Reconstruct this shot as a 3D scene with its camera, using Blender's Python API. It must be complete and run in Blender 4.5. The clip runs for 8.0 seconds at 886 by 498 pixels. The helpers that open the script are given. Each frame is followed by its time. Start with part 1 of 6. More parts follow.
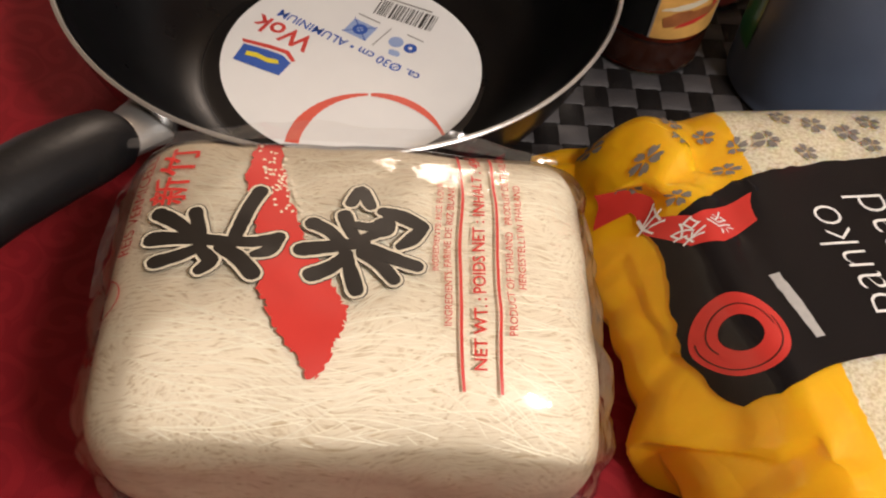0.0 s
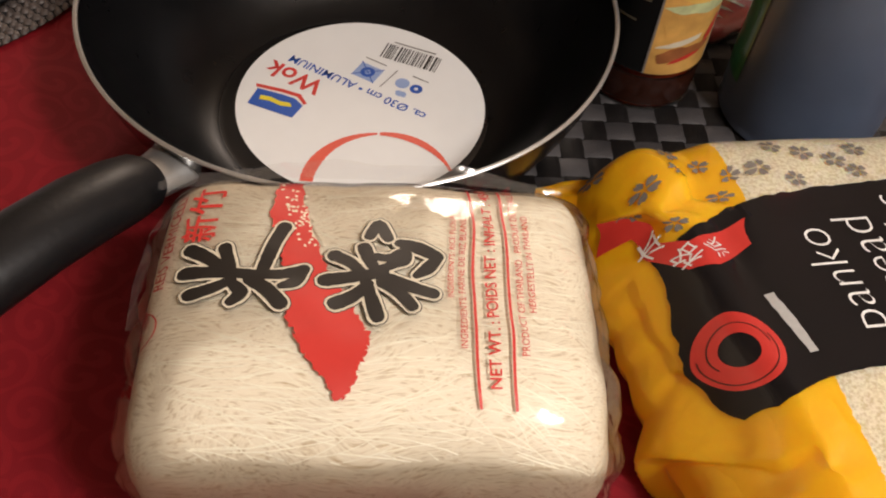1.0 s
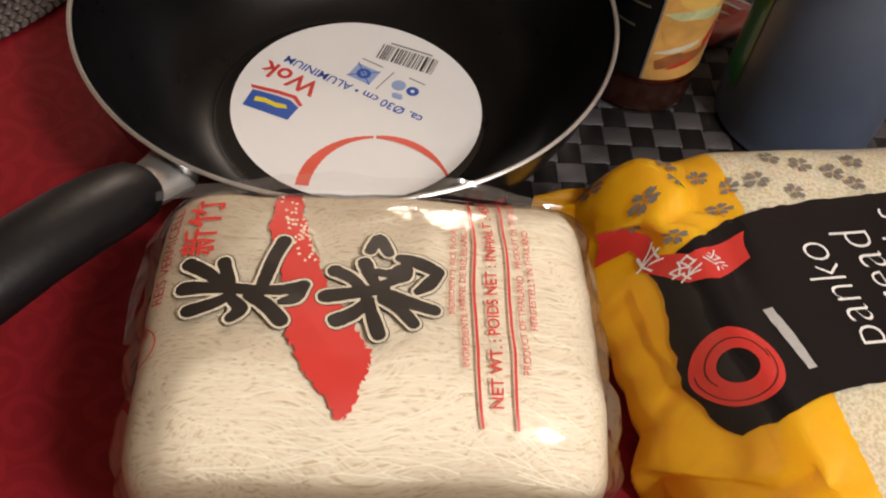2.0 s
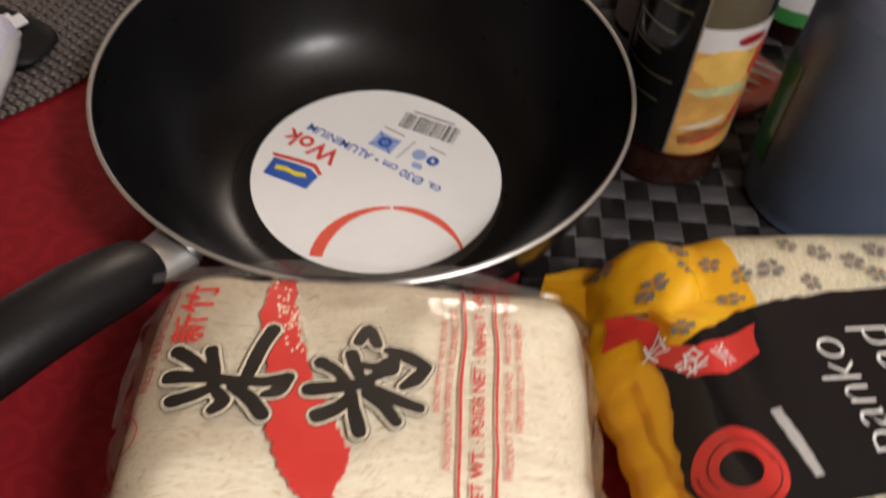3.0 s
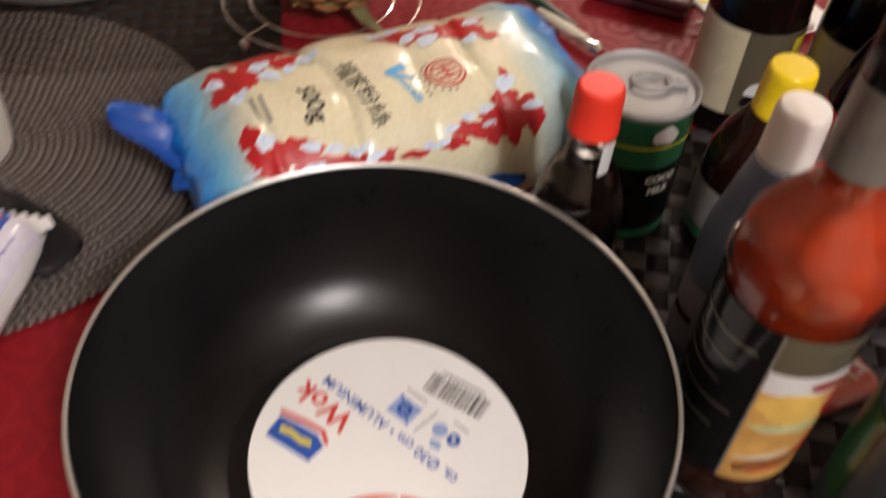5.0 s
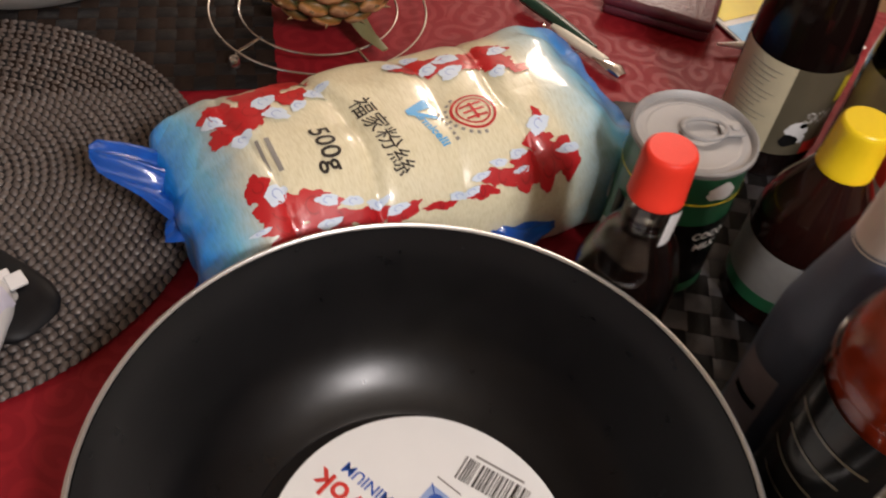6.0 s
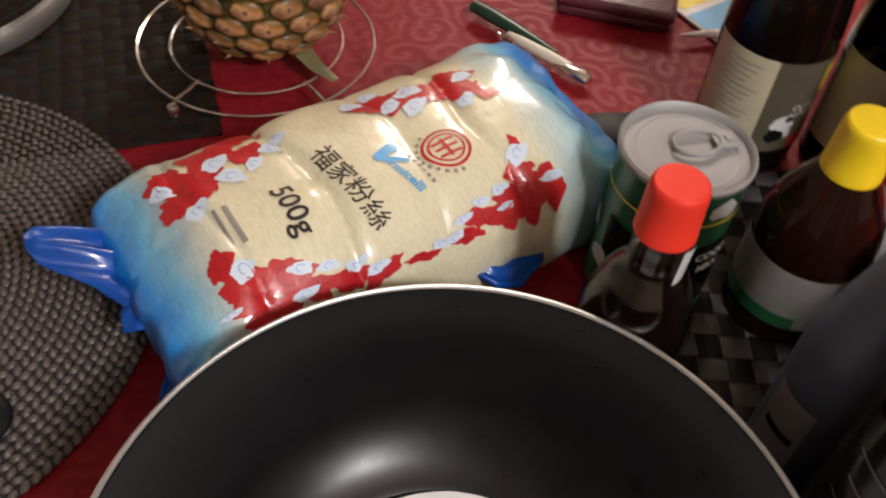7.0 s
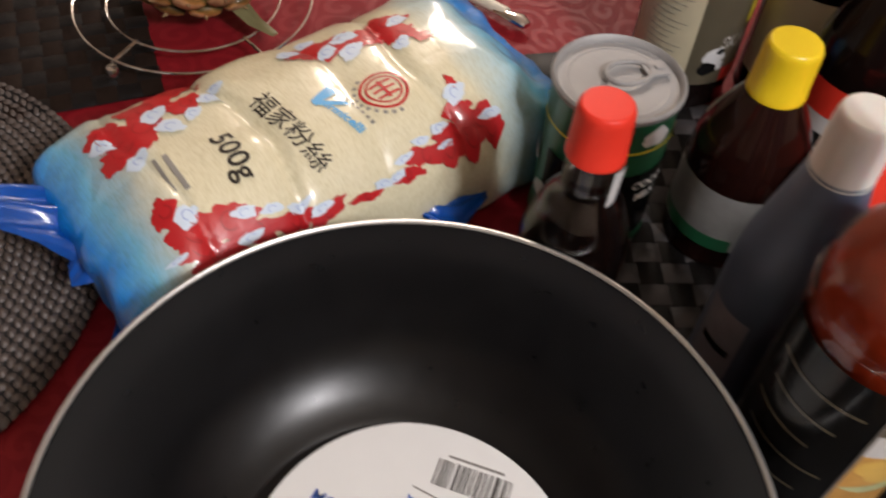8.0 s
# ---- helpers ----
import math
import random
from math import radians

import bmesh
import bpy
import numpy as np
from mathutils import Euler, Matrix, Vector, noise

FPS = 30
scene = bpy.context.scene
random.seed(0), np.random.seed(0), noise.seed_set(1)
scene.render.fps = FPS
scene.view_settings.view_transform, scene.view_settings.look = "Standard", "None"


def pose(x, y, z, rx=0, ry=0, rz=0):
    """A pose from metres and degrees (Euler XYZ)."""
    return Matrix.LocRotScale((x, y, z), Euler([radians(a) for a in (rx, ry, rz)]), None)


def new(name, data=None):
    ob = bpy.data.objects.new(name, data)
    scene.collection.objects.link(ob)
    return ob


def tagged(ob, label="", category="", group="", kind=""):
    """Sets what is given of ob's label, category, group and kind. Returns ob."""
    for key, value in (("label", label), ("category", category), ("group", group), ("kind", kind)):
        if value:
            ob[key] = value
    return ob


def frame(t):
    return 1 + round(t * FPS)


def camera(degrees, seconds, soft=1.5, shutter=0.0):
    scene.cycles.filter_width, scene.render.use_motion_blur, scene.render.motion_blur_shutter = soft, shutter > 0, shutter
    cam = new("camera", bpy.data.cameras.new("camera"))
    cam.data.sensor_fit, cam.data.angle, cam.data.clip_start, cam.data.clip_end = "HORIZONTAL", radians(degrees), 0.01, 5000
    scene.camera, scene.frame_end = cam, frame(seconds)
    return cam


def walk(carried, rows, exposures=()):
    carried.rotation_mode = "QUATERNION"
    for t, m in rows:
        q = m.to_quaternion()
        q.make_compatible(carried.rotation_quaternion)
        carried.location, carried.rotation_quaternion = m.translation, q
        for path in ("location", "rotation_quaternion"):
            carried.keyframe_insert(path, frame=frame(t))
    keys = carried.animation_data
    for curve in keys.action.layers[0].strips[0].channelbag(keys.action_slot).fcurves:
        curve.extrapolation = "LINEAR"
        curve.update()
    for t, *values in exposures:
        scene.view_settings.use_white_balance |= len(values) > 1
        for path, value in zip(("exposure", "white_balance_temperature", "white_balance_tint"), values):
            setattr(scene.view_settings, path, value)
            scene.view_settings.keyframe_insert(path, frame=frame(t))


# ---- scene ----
cam = camera(52.07, 8.0, soft=2.0, shutter=0.9)
PATH = [
    (0.0, 0.0280, -0.4099, 0.3943, 35.38, -4.65, 0.02),
    (0.5, 0.0248, -0.4237, 0.4072, 36.66, -4.58, -0.39),
    (1.0, 0.0214, -0.4253, 0.4108, 37.68, -3.82, -1.05),
    (2.3, 0.0151, -0.4080, 0.4167, 36.60, -4.89, -1.23),
    (2.5, 0.0293, -0.4036, 0.4162, 37.39, -3.60, -1.54),
    (3.0, 0.0424, -0.3930, 0.4271, 38.81, -2.53, 2.14),
    (3.5, 0.0987, -0.3726, 0.4428, 40.51, -2.22, 5.64),
    (4.0, 0.1434, -0.3572, 0.4551, 42.17, -3.24, 7.59),
    (4.5, 0.0957, -0.3310, 0.4468, 41.77, -2.52, 13.19),
    (5.0, 0.0609, -0.2584, 0.4638, 43.03, -2.74, 10.29),
    (5.2, 0.0414, -0.2362, 0.4687, 42.44, -3.47, 8.46),
    (6.3, -0.0080, -0.1676, 0.4458, 41.07, -5.68, 8.66),
    (6.5, -0.0142, -0.1531, 0.4446, 40.92, -5.07, 6.69),
    (7.0, -0.0243, -0.1288, 0.4394, 41.02, -3.68, 1.66),
    (7.5, -0.0293, -0.1331, 0.4310, 40.12, -3.23, -1.93),
    (8.0, -0.0119, -0.1500, 0.4350, 39.56, -3.39, -2.05),
]
walk(cam, [(t, pose(x, y, z, rx, ry, rz)) for t, x, y, z, rx, ry, rz in PATH],
     exposures=[(0.0, 0.0, 6400, 14), (2.5, -0.05, 6200, 13), (3.5, -0.06, 5920, 12), (4.0, 0.0, 5850, 12), (5.2, 0.28, 6250, 15), (8.0, 0.26, 5950, 13)])

# ---- light ----
world = bpy.data.worlds.new("room_world")
scene.world = world
world.use_nodes = True
world.node_tree.nodes["Background"].inputs[0].default_value = (1.0, 0.88, 0.74, 1)
world.node_tree.nodes["Background"].inputs[1].default_value = 0.05
scene.view_settings.exposure = 0.0


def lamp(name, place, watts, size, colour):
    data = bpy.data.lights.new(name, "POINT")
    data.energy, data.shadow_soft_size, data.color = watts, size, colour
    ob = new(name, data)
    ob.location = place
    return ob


LAMP_X, LAMP_Y, LAMP_Z = 0.64, -0.78, 1.34
for k in range(3):
    lamp("bulb_light", (LAMP_X + 0.09 * math.cos(k * 2.094 + 0.5), LAMP_Y + 0.09 * math.sin(k * 2.094 + 0.5), LAMP_Z - 0.14), 20.5, 0.055, (1.0, 0.93, 0.86))
# added second light, standing for an unseen source to the north
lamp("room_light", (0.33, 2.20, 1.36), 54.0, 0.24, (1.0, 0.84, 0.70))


# ---- materials ----
def nodes_of(mat):
    nt = mat.node_tree
    return nt, nt.nodes, nt.links, nt.nodes["Principled BSDF"]


def colour4(c):
    return (c[0], c[1], c[2], 1.0)


def plain(name, colour, rough=0.5, metal=0.0, coat=0.0, var=0.12, scale=60.0, bump=0.0, bump_scale=300.0, spec=0.5, coat_rough=0.08, sub=0.0):
    """Paint, plastic, metal: a colour that wanders a little at two scales, with a fine relief."""
    mat = bpy.data.materials.new(name)
    mat.use_nodes = True
    nt, nodes, links, bsdf = nodes_of(mat)
    co = nodes.new("ShaderNodeTexCoord")
    n1 = nodes.new("ShaderNodeTexNoise")
    n1.inputs["Scale"].default_value, n1.inputs["Detail"].default_value = scale, 6
    links.new(co.outputs["Object"], n1.inputs["Vector"])
    ramp = nodes.new("ShaderNodeMixRGB")
    ramp.inputs[1].default_value = colour4([max(0, v * (1 - var)) for v in colour])
    ramp.inputs[2].default_value = colour4([min(1, v * (1 + var)) for v in colour])
    links.new(n1.outputs["Fac"], ramp.inputs[0])
    links.new(ramp.outputs[0], bsdf.inputs["Base Color"])
    rr = nodes.new("ShaderNodeMapRange")
    rr.inputs[3].default_value, rr.inputs[4].default_value = max(0.02, rough - 0.06), min(1, rough + 0.06)
    links.new(n1.outputs["Fac"], rr.inputs[0])
    links.new(rr.outputs[0], bsdf.inputs["Roughness"])
    bsdf.inputs["Metallic"].default_value = metal
    bsdf.inputs["Specular IOR Level"].default_value = spec
    bsdf.inputs["Coat Weight"].default_value = coat
    bsdf.inputs["Coat Roughness"].default_value = coat_rough
    bsdf.inputs["Subsurface Weight"].default_value = sub
    bsdf.inputs["Subsurface Scale"].default_value = 0.01
    if bump:
        n2 = nodes.new("ShaderNodeTexNoise")
        n2.inputs["Scale"].default_value, n2.inputs["Detail"].default_value = bump_scale, 4
        links.new(co.outputs["Object"], n2.inputs["Vector"])
        b = nodes.new("ShaderNodeBump")
        b.inputs["Strength"].default_value, b.inputs["Distance"].default_value = bump, 0.001
        links.new(n2.outputs["Fac"], b.inputs["Height"])
        links.new(b.outputs[0], bsdf.inputs["Normal"])
    return mat


def vary(mat, dark):
    """Gives each piece its own shade, from its own colour down to dark times it."""
    nt, nodes, links, bsdf = nodes_of(mat)
    was = bsdf.inputs["Base Color"].links[0].from_socket
    info = nodes.new("ShaderNodeObjectInfo")
    rng = nodes.new("ShaderNodeMapRange")
    rng.inputs[3].default_value, rng.inputs[4].default_value = dark, 1.15
    links.new(info.outputs["Random"], rng.inputs[0])
    mul = nodes.new("ShaderNodeVectorMath")
    mul.operation = "SCALE"
    links.new(was, mul.inputs[0])
    links.new(rng.outputs[0], mul.inputs["Scale"])
    links.new(mul.outputs[0], bsdf.inputs["Base Color"])
    return mat


def cloth_material():
    """Wine-red satin damask: scrolls that are a little lighter and glossier than the ground, over a fine weave."""
    mat = bpy.data.materials.new("red_damask")
    mat.use_nodes = True
    nt, nodes, links, bsdf = nodes_of(mat)
    co = nodes.new("ShaderNodeTexCoord")
    warp = nodes.new("ShaderNodeTexNoise")
    warp.inputs["Scale"].default_value, warp.inputs["Detail"].default_value = 9, 1
    links.new(co.outputs["Object"], warp.inputs["Vector"])
    add = nodes.new("ShaderNodeVectorMath")
    add.operation = "MULTIPLY_ADD"
    add.inputs[1].default_value = (0.05, 0.05, 0)
    links.new(warp.outputs["Color"], add.inputs[0])
    links.new(co.outputs["Object"], add.inputs[2])
    vor = nodes.new("ShaderNodeTexVoronoi")
    vor.voronoi_dimensions = "2D"
    vor.inputs["Scale"].default_value, vor.inputs["Randomness"].default_value = 32, 0.9
    links.new(add.outputs[0], vor.inputs["Vector"])
    off = nodes.new("ShaderNodeVectorMath")
    off.operation = "SUBTRACT"
    links.new(add.outputs[0], off.inputs[0])
    links.new(vor.outputs["Position"], off.inputs[1])
    sep = nodes.new("ShaderNodeSeparateXYZ")
    links.new(off.outputs[0], sep.inputs[0])
    ang = nodes.new("ShaderNodeMath")
    ang.operation = "ARCTAN2"
    links.new(sep.outputs[1], ang.inputs[0])
    links.new(sep.outputs[0], ang.inputs[1])
    turns = nodes.new("ShaderNodeMath")
    turns.operation = "MULTIPLY_ADD"
    turns.inputs[1].default_value = 15.0
    links.new(vor.outputs["Distance"], turns.inputs[0])
    links.new(ang.outputs[0], turns.inputs[2])
    saw = nodes.new("ShaderNodeMath")
    saw.operation = "SINE"
    links.new(turns.outputs[0], saw.inputs[0])
    ramp = nodes.new("ShaderNodeValToRGB")
    ramp.color_ramp.elements[0].position, ramp.color_ramp.elements[1].position = 0.50, 0.72
    rng = nodes.new("ShaderNodeMapRange")
    rng.inputs[1].default_value, rng.inputs[2].default_value = -1, 1
    links.new(saw.outputs[0], rng.inputs[0])
    links.new(rng.outputs[0], ramp.inputs[0])
    mix = nodes.new("ShaderNodeMixRGB")
    mix.inputs[1].default_value, mix.inputs[2].default_value = (0.190, 0.005, 0.010, 1), (0.218, 0.008, 0.013, 1)
    links.new(ramp.outputs[0], mix.inputs[0])
    links.new(mix.outputs[0], bsdf.inputs["Base Color"])
    rough = nodes.new("ShaderNodeMapRange")
    rough.inputs[3].default_value, rough.inputs[4].default_value = 0.60, 0.50
    links.new(ramp.outputs[0], rough.inputs[0])
    links.new(rough.outputs[0], bsdf.inputs["Roughness"])
    bsdf.inputs["Specular IOR Level"].default_value = 0.22
    bsdf.inputs["Sheen Weight"].default_value = 0.10
    bsdf.inputs["Sheen Tint"].default_value = (0.9, 0.2, 0.2, 1)
    wv = nodes.new("ShaderNodeTexWave")
    wv.inputs["Scale"].default_value, wv.inputs["Distortion"].default_value = 260, 1.5
    links.new(co.outputs["Object"], wv.inputs["Vector"])
    crease = nodes.new("ShaderNodeTexNoise")
    crease.inputs["Scale"].default_value = 14
    links.new(co.outputs["Object"], crease.inputs["Vector"])
    b1 = nodes.new("ShaderNodeBump")
    b1.inputs["Strength"].default_value, b1.inputs["Distance"].default_value = 0.10, 0.0004
    links.new(wv.outputs["Fac"], b1.inputs["Height"])
    b2 = nodes.new("ShaderNodeBump")
    b2.inputs["Strength"].default_value, b2.inputs["Distance"].default_value = 0.6, 0.006
    links.new(crease.outputs["Fac"], b2.inputs["Height"])
    links.new(b1.outputs[0], b2.inputs["Normal"])
    links.new(b2.outputs[0], bsdf.inputs["Normal"])
    return mat


def noodle_material(name, light, dark, stretch=(26, 240, 120), coat=0.35):
    """Packed rice threads: long pale fibres with darker gaps between them."""
    mat = bpy.data.materials.new(name)
    mat.use_nodes = True
    nt, nodes, links, bsdf = nodes_of(mat)
    co = nodes.new("ShaderNodeTexCoord")
    warp = nodes.new("ShaderNodeTexNoise")
    warp.inputs["Scale"].default_value = 18
    links.new(co.outputs["Object"], warp.inputs["Vector"])
    add = nodes.new("ShaderNodeVectorMath")
    add.operation = "MULTIPLY_ADD"
    add.inputs[1].default_value = (0.05, 0.05, 0.05)
    links.new(warp.outputs["Color"], add.inputs[0])
    links.new(co.outputs["Object"], add.inputs[2])
    mp = nodes.new("ShaderNodeMapping")
    mp.inputs["Scale"].default_value = stretch
    links.new(add.outputs[0], mp.inputs["Vector"])
    fib = nodes.new("ShaderNodeTexNoise")
    fib.inputs["Scale"].default_value, fib.inputs["Detail"].default_value, fib.inputs["Roughness"].default_value = 2.6, 5, 0.62
    links.new(mp.outputs[0], fib.inputs["Vector"])
    big = nodes.new("ShaderNodeTexNoise")
    big.inputs["Scale"].default_value = 30
    links.new(co.outputs["Object"], big.inputs["Vector"])
    ramp = nodes.new("ShaderNodeValToRGB")
    ramp.color_ramp.elements[0].position, ramp.color_ramp.elements[1].position = 0.30, 0.49
    ramp.color_ramp.elements[0].color, ramp.color_ramp.elements[1].color = colour4(dark), colour4(light)
    links.new(fib.outputs["Fac"], ramp.inputs[0])
    mix = nodes.new("ShaderNodeMixRGB")
    mix.blend_type = "MULTIPLY"
    mix.inputs[0].default_value = 0.14
    links.new(ramp.outputs[0], mix.inputs[1])
    links.new(big.outputs["Fac"], mix.inputs[2])
    links.new(mix.outputs[0], bsdf.inputs["Base Color"])
    bsdf.inputs["Roughness"].default_value = 0.5
    bsdf.inputs["Coat Weight"].default_value = coat
    bsdf.inputs["Coat Roughness"].default_value = 0.15
    b = nodes.new("ShaderNodeBump")
    b.inputs["Strength"].default_value, b.inputs["Distance"].default_value = 0.45, 0.0012
    links.new(fib.outputs["Fac"], b.inputs["Height"])
    links.new(b.outputs[0], bsdf.inputs["Normal"])
    return mat


def film_material(name, gloss=0.09, tint=(1, 1, 1), milk=0.0, rough=0.08, wave=0.5):
    """Clear wrapping film or thin glass: lets the light through and shines; milk adds a whitish veil."""
    mat = bpy.data.materials.new(name)
    mat.use_nodes = True
    nt = mat.node_tree
    nt.nodes.remove(nt.nodes["Principled BSDF"])
    out = nt.nodes["Material Output"]
    tr = nt.nodes.new("ShaderNodeBsdfTransparent")
    tr.inputs[0].default_value = colour4(tint)
    gl = nt.nodes.new("ShaderNodeBsdfGlossy")
    gl.inputs["Roughness"].default_value = rough
    mix = nt.nodes.new("ShaderNodeMixShader")
    fres = nt.nodes.new("ShaderNodeFresnel")
    fres.inputs[0].default_value = 1.45
    sc = nt.nodes.new("ShaderNodeMath")
    sc.operation = "MULTIPLY_ADD"
    sc.inputs[1].default_value, sc.inputs[2].default_value = 0.6, gloss * 0.5
    nt.links.new(fres.outputs[0], sc.inputs[0])
    nt.links.new(sc.outputs[0], mix.inputs[0])
    co = nt.nodes.new("ShaderNodeTexCoord")
    n = nt.nodes.new("ShaderNodeTexNoise")
    n.inputs["Scale"].default_value, n.inputs["Detail"].default_value = 45, 3
    b = nt.nodes.new("ShaderNodeBump")
    b.inputs["Strength"].default_value, b.inputs["Distance"].default_value = wave, 0.003
    nt.links.new(co.outputs["Object"], n.inputs["Vector"])
    nt.links.new(n.outputs["Fac"], b.inputs["Height"])
    nt.links.new(b.outputs[0], gl.inputs["Normal"])
    nt.links.new(tr.outputs[0], mix.inputs[1])
    nt.links.new(gl.outputs[0], mix.inputs[2])
    last = mix
    if milk:
        df = nt.nodes.new("ShaderNodeBsdfDiffuse")
        df.inputs[0].default_value = (0.8, 0.78, 0.74, 1)
        m2 = nt.nodes.new("ShaderNodeMixShader")
        m2.inputs[0].default_value = milk
        nt.links.new(mix.outputs[0], m2.inputs[1])
        nt.links.new(df.outputs[0], m2.inputs[2])
        last = m2
    nt.links.new(last.outputs[0], out.inputs[0])
    return mat


def along_material(name, stops, axis=0, rough=0.3, coat=0.6, wrinkle=0.4, fibre=None):
    """Printed film whose colour runs along one axis of the thing (0 to 1 over its length), given as stops."""
    mat = bpy.data.materials.new(name)
    mat.use_nodes = True
    nt, nodes, links, bsdf = nodes_of(mat)
    co = nodes.new("ShaderNodeTexCoord")
    sep = nodes.new("ShaderNodeSeparateXYZ")
    links.new(co.outputs["Object"], sep.inputs[0])
    wob = nodes.new("ShaderNodeTexNoise")
    wob.inputs["Scale"].default_value, wob.inputs["Detail"].default_value = 40, 4
    links.new(co.outputs["Object"], wob.inputs["Vector"])
    ma = nodes.new("ShaderNodeMath")
    ma.operation = "MULTIPLY_ADD"
    ma.inputs[1].default_value = 0.02
    links.new(wob.outputs["Fac"], ma.inputs[0])
    links.new(sep.outputs[axis], ma.inputs[2])
    rng = nodes.new("ShaderNodeMapRange")
    rng.inputs[1].default_value, rng.inputs[2].default_value = stops[0][0] + 0.01, stops[-1][0] + 0.01
    links.new(ma.outputs[0], rng.inputs[0])
    ramp = nodes.new("ShaderNodeValToRGB")
    els = ramp.color_ramp.elements
    span = stops[-1][0] - stops[0][0]
    els[0].position, els[0].color = 0.0, colour4(stops[0][1])
    els[1].position, els[1].color = 1.0, colour4(stops[-1][1])
    for p, c in stops[1:-1]:
        e = els.new((p - stops[0][0]) / span)
        e.color = colour4(c)
    links.new(rng.outputs[0], ramp.inputs[0])
    last = ramp.outputs[0]
    b = nodes.new("ShaderNodeBump")
    b.inputs["Strength"].default_value, b.inputs["Distance"].default_value = wrinkle, 0.002
    facet = nodes.new("ShaderNodeTexVoronoi")
    facet.feature = "DISTANCE_TO_EDGE"
    facet.inputs["Scale"].default_value = 38
    links.new(co.outputs["Object"], facet.inputs["Vector"])
    high = nodes.new("ShaderNodeMath")
    high.operation = "ADD"
    links.new(wob.outputs["Fac"], high.inputs[0])
    links.new(facet.outputs["Distance"], high.inputs[1])
    links.new(high.outputs[0], b.inputs["Height"])
    if fibre:
        mp = nodes.new("ShaderNodeMapping")
        mp.inputs["Scale"].default_value = fibre
        links.new(co.outputs["Object"], mp.inputs["Vector"])
        fib = nodes.new("ShaderNodeTexNoise")
        fib.inputs["Scale"].default_value, fib.inputs["Detail"].default_value = 2.5, 5
        links.new(mp.outputs[0], fib.inputs["Vector"])
        fr = nodes.new("ShaderNodeValToRGB")
        fr.color_ramp.elements[0].position, fr.color_ramp.elements[1].position = 0.25, 0.6
        fr.color_ramp.elements[0].color = (0.80, 0.77, 0.66, 1)
        links.new(fib.outputs["Fac"], fr.inputs[0])
        mx = nodes.new("ShaderNodeMixRGB")
        mx.blend_type = "MULTIPLY"
        mx.inputs[0].default_value = 0.8
        links.new(last, mx.inputs[1])
        links.new(fr.outputs[0], mx.inputs[2])
        last = mx.outputs[0]
    links.new(last, bsdf.inputs["Base Color"])
    links.new(b.outputs[0], bsdf.inputs["Coat Normal"])
    links.new(b.outputs[0], bsdf.inputs["Normal"])
    bsdf.inputs["Roughness"].default_value = rough
    bsdf.inputs["Coat Weight"].default_value = coat
    bsdf.inputs["Coat Roughness"].default_value = 0.1
    return mat


